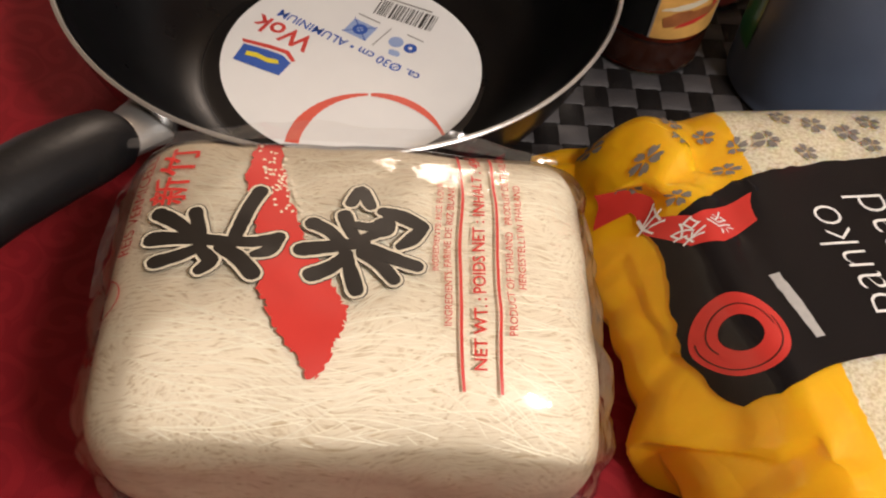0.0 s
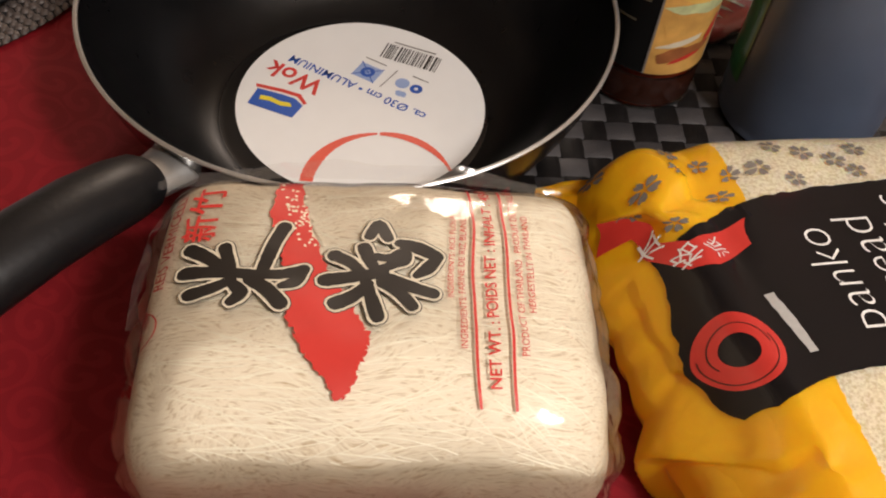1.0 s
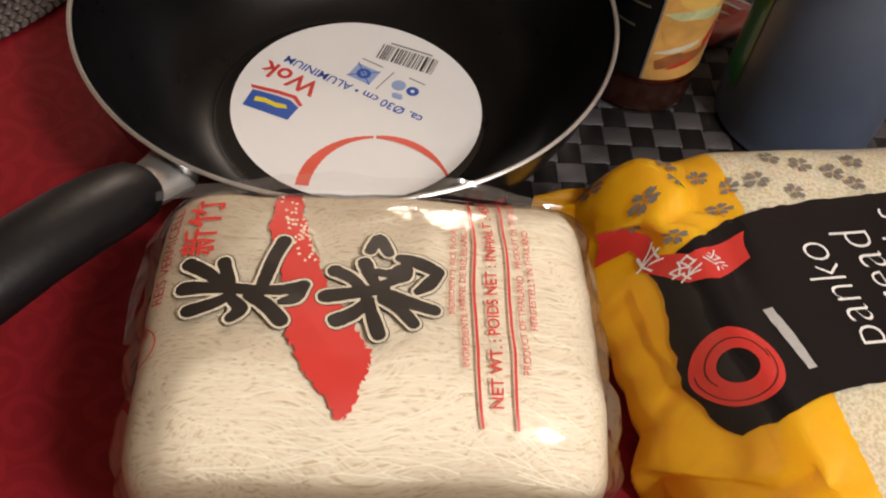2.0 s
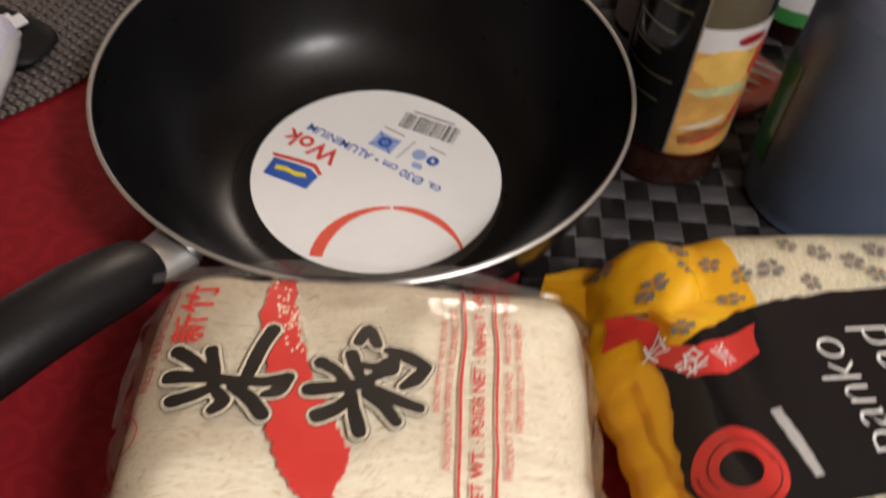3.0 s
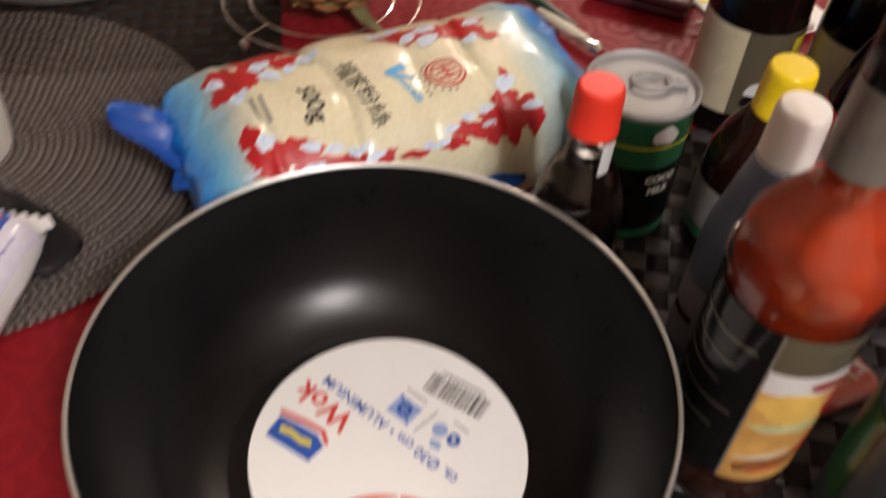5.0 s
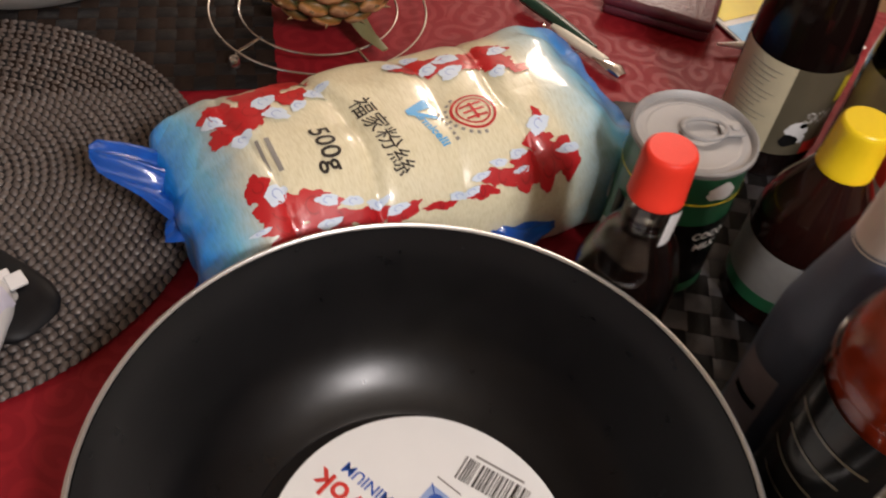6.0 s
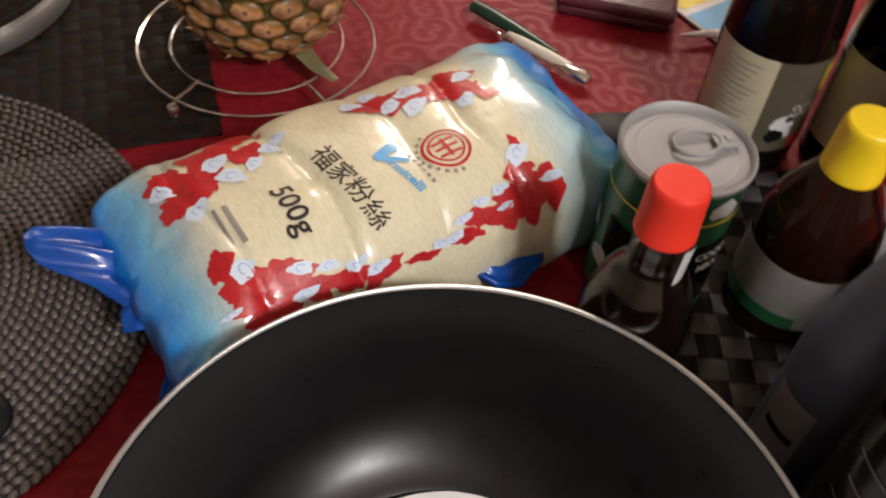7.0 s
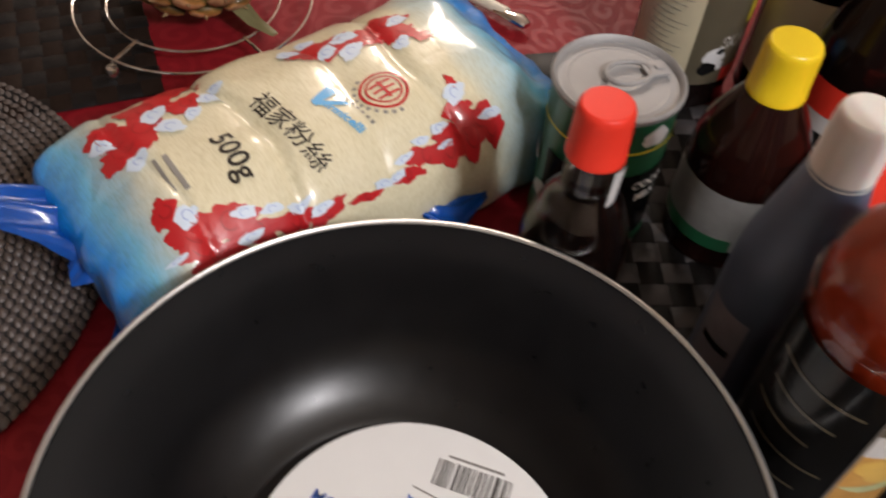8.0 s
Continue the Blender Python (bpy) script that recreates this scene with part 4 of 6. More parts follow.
part("film_edge", film_strip([(-0.094, 0.060, 0.112), (-0.04, 0.064, 0.118), (0.03, 0.064, 0.118), (0.080, 0.061, 0.114)], 0.007, -0.003, 3), M["film_fold"], noodle_pack, "loose crumpled film seam")
part("film_edge", film_strip([(-0.090, 0.066, 0.098), (-0.097, 0.046, 0.100), (-0.100, 0.020, 0.098), (-0.100, 0.0, 0.094)], 0.003, -0.004, 7), M["film_fold"], noodle_pack, "loose crumpled film end")


def ear(points, widths, thick, twist, ripple=0.16):
    """A crumpled flap of film, thick enough to hold its shape."""
    bm = bmesh.new()
    g = []
    rows = [(i + s / 4) for i in range(len(points) - 1) for s in range(4)] + [len(points) - 1]
    for t in rows:
        i = min(int(t), len(points) - 2)
        f = t - i
        p = Vector(points[i]).lerp(Vector(points[i + 1]), f)
        w = widths[i] * (1 - f) + widths[i + 1] * f
        a = twist * t
        side = Vector((0.35 * math.cos(a), math.cos(a), math.sin(a)))
        row = []
        for k in range(17):
            u = k / 8 - 1
            q = p + side * (w * u)
            q.z += ripple * w * math.sin(u * 7 + t * 0.8) - 0.35 * w * u * u + 0.0015 * noise.noise((q.x * 80, q.y * 80, 3))
            row.append(bm.verts.new(q))
        g.append(row)
    for i in range(len(g) - 1):
        for k in range(16):
            bm.faces.new((g[i][k], g[i + 1][k], g[i + 1][k + 1], g[i][k + 1]))
    bmesh.ops.solidify(bm, geom=bm.faces[:], thickness=thick)
    return smooth(bm)


part("film_corner", ear([(-0.084, -0.064, 0.046), (-0.097, -0.074, 0.036), (-0.108, -0.080, 0.026), (-0.112, -0.080, 0.018)], [0.024, 0.021, 0.015, 0.006], 0.0006, 0.25, 0.14), M["film_fold"], noodle_pack, "crumpled film corner", crease=2.0)
part("film_corner", ear([(0.086, -0.066, 0.044), (0.095, -0.075, 0.034), (0.101, -0.080, 0.024)], [0.020, 0.016, 0.007], 0.0006, 0.2, 0.14), M["film_fold"], noodle_pack, "crumpled film corner", crease=2.0)
for mx, my, rx_, ry_, k in ((-0.0705, -0.232, 0.0030, 0.0045, 1), (-0.0725, -0.241, 0.0035, 0.0040, 2), (-0.0745, -0.250, 0.0030, 0.0040, 3)):
    on_noodles("red_emblem", outline(blob(rx_, ry_, 0.2, 18, k)), M["ink_red"], mx, my, 20.0 * k)
on_noodles("red_emblem", disc(0.0098, 0.0104, 60, 330, 30), M["ink_red"], -0.0725, -0.240)

# ---- bag of bread crumbs ----
PX, PY, PR = 0.281, -0.220, 5.0


SKEW = 0.19
# folds of the film: from, to, height, half width
CREASES = (
    (-0.155, 0.060, -0.154, 0.005, 0.0035, 0.005), (-0.153, 0.005, -0.143, -0.032, 0.0035, 0.006), (-0.164, -0.006, -0.134, -0.042, -0.0075, 0.008),
    (-0.144, -0.027, -0.124, -0.056, 0.0040, 0.007), (-0.160, 0.120, -0.141, 0.078, 0.0060, 0.010), (-0.126, 0.084, -0.085, 0.100, -0.0055, 0.010),
    (-0.130, 0.118, -0.101, 0.073, 0.0050, 0.008), (-0.150, 0.100, -0.120, 0.090, -0.0050, 0.008), (-0.137, 0.048, -0.128, 0.026, 0.0008, 0.006),
    (-0.110, -0.030, -0.095, -0.075, 0.0030, 0.007), (-0.145, -0.060, -0.110, -0.050, -0.0040, 0.008), (-0.118, 0.062, -0.100, 0.046, -0.0012, 0.008))


def panko_warp(x, y, z):
    k = max(0.0, min(1.0, (-0.118 - x) / 0.042))
    k = k * k * (3 - 2 * k)
    ridge = 0.5 - abs(noise.noise((x * 26 + y * 14, y * 30 - x * 8, 1.7)))
    w = 0.0016 * noise.noise((x * 24 + 3, y * 24, z * 20)) + k * (0.003 * (ridge - 0.25) + 0.0012 * noise.noise((x * 70, y * 70, 4)))
    front = max(0.0, min(1.0, (-0.058 - y) / 0.03)) * max(0.0, min(1.0, (-0.04 - x) / 0.05))
    w += front * 0.006 * (0.32 - abs(noise.noise((x * 34 + 7, y * 15 + x * 20, 0.4))))
    end = max(0.0, min(1.0, (-0.080 - x) / 0.02)) * max(0.0, min(1.0, max((y - 0.072) / 0.015, (-0.024 - y) / 0.015, (-0.149 - x) / 0.006)))
    cell = noise.voronoi((x * 19 + 2, y * 15, z * 6))[0]
    w += end * 0.0030 * (min(1.0, 1.6 * (cell[1] - cell[0])) - 0.55)
    for x0, y0, x1, y1, high, wide in CREASES:
        t = max(0.0, min(1.0, ((x - x0) * (x1 - x0) + (y - y0) * (y1 - y0)) / ((x1 - x0) ** 2 + (y1 - y0) ** 2)))
        w += high * max(0.0, 1 - math.hypot(x - x0 - t * (x1 - x0), y - y0 - t * (y1 - y0)) / wide)
    fold = -0.006 * math.exp(-((x + 0.110 - 0.10 * (y - 0.06)) / 0.012) ** 2) * max(0, min(1, (y - 0.0) / 0.06)) - 0.002 * k * math.exp(-((y + 0.02) / 0.010) ** 2)
    skew = SKEW * (0.143 - y)
    x = x + skew * (0.5 - x / 0.324)
    return (x + w, y + 0.6 * w, max(0.0008, (z + w * (0.4 + k) + fold * min(1, z / 0.05)) * (1 - 0.30 * k)))


panko_shape = Pillow(0.162, 0.143, 0.053, 0.042, 8.5, 2.6, panko_warp)
panko = thing("breadcrumb_bag", PX, PY, 0, PR, "amber and black plastic bag of white bread crumbs", "food bag")
BLACK = [(-0.1415, 0.0631), (-0.1409, 0.0514), (-0.1436, 0.0346), (-0.1481, 0.0072), (-0.1472, -0.0109), (-0.1437, -0.0190), (-0.1396, -0.0226), (-0.1281, -0.0243), (-0.1008, -0.0153), (-0.0728, -0.0117),
         (-0.0020, -0.0060), (-0.0035, 0.0689), (-0.0064, 0.0900), (-0.0515, 0.0866), (-0.0900, 0.0809), (-0.1048, 0.0770), (-0.1343, 0.0640)]
part("bag", panko_shape.mesh(210), M["crumb_bag"], panko, "clear film over pale crumbs, amber end")
psurf = lambda x, y, lift: panko_shape.skin(x, y, 0.0006 + 0.6 * lift)


def rough_edge(poly, step=0.004, wob=0.0006, seed=1):
    rr, out = random.Random(seed), []
    for (x0, y0), (x1, y1) in zip(poly, poly[1:] + poly[:1]):
        n = max(1, int(math.hypot(x1 - x0, y1 - y0) / step))
        out += [(x0 + (x1 - x0) * k / n + rr.uniform(-wob, wob), y0 + (y1 - y0) * k / n + rr.uniform(-wob, wob)) for k in range(n)]
    return out


def on_panko(name, bm, mat, o=(0, 0), ux=(1, 0), uy=(0, 1), lift=0.0004, longest=0.004, label=""):
    """A print laid on the bag from o, with its own axes ux and uy on the film."""
    for v in bm.verts:
        v.co = (o[0] + ux[0] * v.co.x + uy[0] * v.co.y, o[1] + ux[1] * v.co.x + uy[1] * v.co.y, 0)
    fine(bm, longest)
    for v in bm.verts:
        v.co = psurf(v.co.x, v.co.y, lift)
    return part(name, smooth(bm), mat, panko, label)


def text_on_panko(body, p0, p1, mat, lift=0.0010):
    """A line of letters that fills the way from p0 to p1."""
    bm = letters(body, 0.0275, -0.0005)
    wide = max(v.co.x for v in bm.verts) - min(v.co.x for v in bm.verts)
    ux = ((p1[0] - p0[0]) / wide, (p1[1] - p0[1]) / wide)
    on_panko("lettering", bm, mat, ((p0[0] + p1[0]) / 2, (p0[1] + p1[1]) / 2), ux, (-1.22 * ux[1], 1.22 * ux[0]), lift)


on_panko("black_print", outline(rough_edge(BLACK)), M["bag_black"], lift=0.0004, label="glossy black print")
on_panko("red_tab", outline([(-0.1512, 0.0993), (-0.1421, 0.0821), (-0.1381, 0.0701), (-0.1276, 0.0619), (-0.0987, 0.0697), (-0.0997, 0.0562), (-0.1203, 0.0463), (-0.1321, 0.0489), (-0.1427, 0.0649), (-0.1464, 0.0785), (-0.1550, 0.0838)]), M["ink_red"], lift=0.0008)
for s, at_ in (("本", (-0.1395, 0.0695)), ("格", (-0.1300, 0.0560)), ("派", (-0.1160, 0.0570))):
    on_panko("glyph", letters(s, 0.0115), M["ink_white"], at_, (-0.45, 0.9), (-0.9, -0.45), 0.0012)
RX, RY = (0.0143, -0.0080), (0.0063, 0.0166)
on_panko("emblem_ring", disc(0.44, 1.0, n=56), M["ink_red"], (-0.1297, 0.0046), RX, RY, 0.0008)
on_panko("emblem_line", disc(0.66, 0.685, 20, 230, n=36), M["ink_black"], (-0.1292, 0.0051), RX, RY, 0.0012)
on_panko("emblem_line", disc(0.82, 0.845, 190, 400, n=36), M["ink_black"], (-0.1302, 0.0042), RX, RY, 0.0012)
on_panko("brand_mark", outline(rough_edge(box_rect(0.0315, 0.0046), 0.003, 0.0003, 5)), M["ink_silver_light"], (-0.1043, 0.0120), (-0.12, 1.0), (-1.0, -0.12), 0.0010)
text_on_panko("panko", (-0.0683, 0.0055), (-0.0704, 0.0607), M["ink_white"])
text_on_panko("bread", (-0.0430, 0.0120), (-0.0450, 0.0665), M["ink_white"])
text_on_panko("crumbs", (-0.0170, 0.0080), (-0.0195, 0.0800), M["ink_white"])


def flower():
    polys = []
    for k in range(5):
        a = 2 * math.pi * k / 5
        petal = [(0.0011, 0), (0.0030, 0.0016), (0.0050, 0.0021), (0.0066, 0.0013), (0.0058, 0.0), (0.0066, -0.0013), (0.0050, -0.0021), (0.0030, -0.0016)]
        polys.append([(x * math.cos(a) - y * math.sin(a), x * math.sin(a) + y * math.cos(a)) for x, y in petal])
    return outline(*polys)


for k, (fx, fy) in enumerate(((-0.1437, 0.1250), (-0.1298, 0.0995), (-0.1436, 0.0903), (-0.1003, 0.1093), (-0.0754, 0.1010), (-0.0975, 0.0880), (-0.0600, 0.0925), (-0.0321, 0.1057), (-0.1287, 0.0740), (-0.1168, 0.1045),
                             (-0.0863, 0.1012), (-0.0595, 0.1178), (-0.0459, 0.1120), (-0.0247, 0.0970), (-0.0171, 0.1132), (0.0062, 0.0945), (0.0214, 0.1083), (0.0476, 0.1043), (0.0328, 0.0937), (-0.1120, 0.1200), (0.0600, 0.1150), (0.0750, 0.0980))):
    a = 0.9 * k
    size = 0.72 + 0.25 * ((k * 7) % 5) / 5
    on_panko("flower", flower(), M["ink_silver"], (fx, fy), (size * math.cos(a), size * math.sin(a)), (-size * math.sin(a), size * math.cos(a)), 0.0006)

part("corner", ear([(-0.128, 0.112, 0.056), (-0.142, 0.120, 0.050), (-0.156, 0.128, 0.044), (-0.168, 0.134, 0.040)], [0.022, 0.018, 0.013, 0.006], 0.004, 0.16, 0.10), M["crumb_bag"], panko, "folded amber corner", crease=2.0)

# ---- glass-noodle pack in blue film ----
VX, VY, VR = -0.0487, 0.2479, 36.0


def vermicelli_warp(x, y, z):
    lump = 0.001 - sum(deep * math.exp(-abs((x - c - 0.005 * math.sin(y * 40 + c * 90)) / 0.0040) ** 1.3) for c, deep in ((-0.104, 0.003), (-0.047, 0.0055), (0.012, 0.002), (0.058, 0.0045)))
    run = max(0.0, min(1.0, (abs(x) - 0.098) / 0.052))
    z *= 1 - (0.38 if y < 0 else 0.24) * (1 - run) * min(1.0, abs(y / 0.070) ** 3)
    z = z if z < 0.05 else 0.05 + (z - 0.05) * (1 - 0.62 * run * run * (3 - 2 * run))
    cell = noise.voronoi((x * 26, y * 26, 1.0))[0]
    lump += 0.0030 * run * (min(1.0, 1.8 * (cell[1] - cell[0])) - 0.5)
    e = max(0.0, abs(x) - 0.085) / 0.06
    w = 0.0022 * noise.noise((x * 30, y * 30, z * 30 + 9)) + 0.004 * e * noise.noise((x * 55, y * 55, 4))
    x += 0.13 * y * run if x > 0 else 0.0
    return (x + w, y + w + 0.004 * e * math.sin(x * 90), max(0.0008, z + (lump + w) * min(1, z / 0.05)))


verm_shape = Pillow(0.152, 0.070, 0.034, 0.060, 24.0, 2.1, vermicelli_warp)
verm = thing("glass_noodle_pack", VX, VY, 0, VR, "blue and clear film pack of glass noodles with red flower print", "food pack")
part("bag", verm_shape.mesh(180), M["vermicelli"], verm, "clear film over cream noodles, blue at both ends")


part("tail", ear([(-0.138, 0.020, 0.054), (-0.150, 0.026, 0.060), (-0.160, 0.032, 0.066), (-0.172, 0.039, 0.072), (-0.182, 0.044, 0.076), (-0.186, 0.046, 0.077)], [0.028, 0.022, 0.017, 0.014, 0.010, 0.004], 0.006, 0.12, 0.14), M["blue_film"], verm, "crumpled blue film end", crease=2.0)
part("tail", ear([(-0.142, 0.002, 0.052), (-0.152, 0.000, 0.050), (-0.160, -0.003, 0.045)], [0.018, 0.013, 0.006], 0.007, 0.1, 0.08), M["blue_film"], verm, "crumpled blue film end", crease=2.0)
part("tail", ear([(-0.135, -0.040, 0.050), (-0.150, -0.052, 0.046), (-0.162, -0.060, 0.040), (-0.169, -0.064, 0.034)], [0.024, 0.018, 0.011, 0.005], 0.006, 0.2), M["blue_film"], verm, "crumpled blue film corner", crease=2.0)
part("flap", ear([(0.022, -0.062, 0.040), (0.034, -0.072, 0.036), (0.050, -0.076, 0.030), (0.075, -0.070, 0.026)], [0.004, 0.010, 0.009, 0.004], 0.003, 0.2), M["blue_film"], verm, "blue film seam flap", crease=2.0)
vsurf = lambda x, y, lift: verm_shape.skin(x, y, 0.0006 + 0.4 * lift)


def on_verm(name, bm, mat, x, y, turn=-90.0, lift=0.0004, longest=0.006):
    return stamp(name, bm, mat, verm, vsurf, x, y, turn, lift, longest)


def text_on_verm(body, p0, p1, mat, bold=0.0002):
    bm = letters(body, 0.0140, bold)
    wide = max(v.co.x for v in bm.verts) - min(v.co.x for v in bm.verts)
    d = Vector((p1[0] - p0[0], p1[1] - p0[1], 0))
    for v in bm.verts:
        v.co *= d.length / wide
    on_verm("lettering", bm, mat, (p0[0] + p1[0]) / 2, (p0[1] + p1[1]) / 2, math.degrees(math.atan2(d.y, d.x)))


text_on_verm("500g", (-0.0655, -0.0035), (-0.0655, -0.0360), M["ink_black"])
text_on_verm("福家粉絲", (-0.0330, 0.0118), (-0.0270, -0.0480), M["ink_black"], 0.00005)
text_on_verm("ermicelli", (-0.0030, -0.0125), (0.0030, -0.0400), M["ink_sky"], 0.0004)
on_verm("initial", outline([(-0.0075, 0.0085), (0.0010, 0.0085), (0.0030, -0.0020), (0.0090, 0.0090), (0.0125, 0.0090), (0.0040, -0.0085), (0.0000, -0.0085)]), M["ink_sky"], -0.0010, -0.0080)
for k in range(6):
    on_verm("print_bar", outline(box_rect(0.0022, 0.0020)), M["ink_grey"], 0.0100 + 0.0004 * k, -0.0160 - 0.0042 * k)
sx, sy = 0.0300, -0.0225
on_verm("seal_ring", disc(0.0124, 0.0140, n=40), M["ink_crimson"], sx, sy)
on_verm("seal_ring", disc(0.0094, 0.0106, n=40), M["ink_crimson"], sx, sy)
for k in (-0.0050, 0.0, 0.0050):
    on_verm("seal_bar", outline(box_rect(0.0140, 0.0018)), M["ink_crimson"], sx, sy + k, 0)
on_verm("seal_bar", outline(box_rect(0.0140, 0.0018)), M["ink_crimson"], sx, sy)
for k in range(10):
    a = radians(118 + 17 * k)
    on_verm("print_bar", outline(box_rect(0.0022, 0.0020)), M["ink_grey"], sx + 0.0164 * math.cos(a), sy + 0.0164 * math.sin(a), math.degrees(a) + 90)
on_verm("print_bar", outline(box_rect(0.026, 0.0030)), M["ink_grey"], -0.0945, -0.0130)
on_verm("print_bar", outline(box_rect(0.024, 0.0018)), M["ink_grey"], -0.1005, -0.0120)
rnd = random.Random(12)
NEAR_RED = ((-0.111, 0.033, 0.006, 0.008), (-0.1036, 0.047, 0.012, 0.010), (-0.0855, 0.049, 0.014, 0.009), (-0.100, 0.058, 0.016, 0.006), (-0.0747, 0.058, 0.014, 0.006), (-0.0544, 0.0597, 0.013, 0.005), (-0.0355, 0.0625, 0.012, 0.0035),
            (-0.0106, 0.0635, 0.010, 0.002), (0.0178, 0.063, 0.011, 0.003), (0.0324, 0.060, 0.012, 0.005), (0.0576, 0.057, 0.015, 0.007), (0.0738, 0.056, 0.012, 0.008), (0.0629, 0.0485, 0.010, 0.006), (0.069, 0.036, 0.003, 0.006),
            (0.0660, 0.0610, 0.014, 0.008), (0.0800, 0.0600, 0.009, 0.008), (0.0480, 0.0615, 0.013, 0.007), (-0.0970, 0.0610, 0.015, 0.008), (-0.1050, 0.0540, 0.010, 0.009))
FAR_RED = ((-0.1056, 0.021, 0.010, 0.010), (-0.0928, 0.0276, 0.012, 0.012), (-0.113, 0.034, 0.010, 0.010), (-0.0666, 0.050, 0.014, 0.009), (-0.0648, 0.032, 0.012, 0.007), (-0.085, 0.042, 0.014, 0.010), (0.0128, 0.036, 0.012, 0.006),
           (0.0248, 0.024, 0.010, 0.006), (0.0498, 0.021, 0.013, 0.008), (0.0669, 0.011, 0.010, 0.007), (0.0675, 0.027, 0.014, 0.009), (0.0371, 0.020, 0.010, 0.006), (0.077, 0.002, 0.006, 0.004), (0.0140, 0.0310, 0.011, 0.006), (0.0310, 0.0310, 0.011, 0.006), (-0.1110, 0.0160, 0.009, 0.008))
NEAR_CLOUD = ((-0.1028, 0.0387), (-0.0772, 0.049), (-0.0635, 0.0528), (-0.0484, 0.0554), (-0.0381, 0.0605), (-0.1172, 0.0552), (-0.0798, 0.0585), (0.0109, 0.0615), (0.0185, 0.0575), (0.0319, 0.0545), (0.0459, 0.0530), (0.0672, 0.0405), (0.0819, 0.0561), (0.0462, 0.0600), (0.0021, 0.0616))
FAR_CLOUD = ((-0.1061, 0.0055), (-0.0838, 0.0326), (-0.0803, 0.0186), (-0.0654, 0.0218), (-0.0525, 0.0281), (-0.1159, 0.0286), (0.0042, 0.0384), (0.0189, 0.0433), (0.0228, 0.0247), (0.0338, 0.0152), (0.0373, 0.0294), (0.0631, 0.0048), (0.0736, 0.0256), (-0.0459, 0.0353))
for side, reds, clouds in ((-1, NEAR_RED, NEAR_CLOUD), (1, FAR_RED, FAR_CLOUD)):
    for k, (cx, cy, rx, ry) in enumerate(reds):
        flat = max(0.35, 1 - max(0.0, cy - 0.040) / 0.026)
        on_verm("red_flower", outline(blob(rx, ry * (0.5 + 0.5 * flat), 0.30, 40, 20 * k + side, 4)), M["ink_crimson"], cx, side * cy, rnd.uniform(-8, 8), 0.0004 + 0.00005 * k)
        for q in range(2):
            on_verm("red_petal", outline(blob(rx * 0.5, ry * 0.5 * flat, 0.3, 22, 90 * k + q, 3)), M["ink_crimson"], cx + rnd.uniform(-1, 1) * rx * 0.8, side * cy + rnd.uniform(-1, 1) * ry * 0.7 * flat, rnd.uniform(-10, 10), 0.0006 + 0.00005 * (k + 9 * q))
        on_verm("petal_line", disc(0.42 * min(rx, ry), 0.42 * min(rx, ry) + 0.0006, 20, 290, 20), M["ink_dark_red"], cx, side * cy, rnd.uniform(0, 180), 0.0016)
    for k, (cx, cy) in enumerate(clouds):
        r = rnd.uniform(0.0048, 0.0075)
        flat = max(0.35, 1 - max(0.0, cy - 0.040) / 0.026)
        on_verm("cloud", outline(blob(r * 1.1, r * 0.75 * flat, 0.22, 22, k + 7 * side, 3)), M["ink_cloud"], cx, side * cy, rnd.uniform(-40, 40) * flat * flat, 0.0018)
        line = disc(r * 0.34, r * 0.34 + 0.0006, 0, 250, 14)
        for v in line.verts:
            v.co.y *= flat
        on_verm("cloud_line", line, M["ink_pale"], cx, side * cy, 0, 0.0021)


# ---- woven mats ----
def woven_round_mat(x, y, radius):
    mat_ob = thing("round_placemat", x, y, 0, 0, "round grey-brown woven vinyl placemat on the tablecloth", "placemat")
    # near-black disc paints the shade in the gaps between the braids
    part("backing", lathe([(0, 0.0004), (radius - 0.002, 0.0004), (radius, 0.0014), (radius - 0.002, 0.0022), (0, 0.0022)], 72), M["weave_shadow"], mat_ob)
    verts, faces = [], []
    ring = 0
    r = 0.010
    while r < radius:
        n = max(8, int(2 * math.pi * r / 0.0068))
        for k in range(n):
            a = 2 * math.pi * (k + 0.5 * (ring % 2)) / n
            tilt = 0.5 if ring % 2 else -0.5
            tx, ty = -math.sin(a + tilt), math.cos(a + tilt)
            nx_, ny_ = math.cos(a + tilt), math.sin(a + tilt)
            cx, cy = r * math.cos(a), r * math.sin(a)
            b = len(verts)
            L, Wd, h = 0.0042, 0.0024, 0.0034
            for s, w, z in ((-1, 0, 0.0016), (-0.45, -1, 0.002), (-0.45, 1, 0.002), (0.45, -1, 0.002), (0.45, 1, 0.002), (1, 0, 0.0016), (-0.4, 0, 0.0022 + h), (0.4, 0, 0.0022 + h)):
                verts.append((cx + tx * L * s + nx_ * Wd * w, cy + ty * L * s + ny_ * Wd * w, z))
            faces += [(b, b + 1, b + 6), (b, b + 6, b + 2), (b + 1, b + 3, b + 7, b + 6), (b + 2, b + 6, b + 7, b + 4), (b + 3, b + 5, b + 7), (b + 5, b + 4, b + 7)]
        r += 0.0056
        ring += 1
    me = bpy.data.meshes.new("braid")
    me.from_pydata(verts, [], faces)
    me.materials.append(M["grey_weave"])
    me.polygons.foreach_set("use_smooth", [True] * len(me.polygons))
    ob = new("braid", me)
    ob.parent = mat_ob
    tagged(ob, "braided vinyl cord in rings", kind="stuff")
    return mat_ob


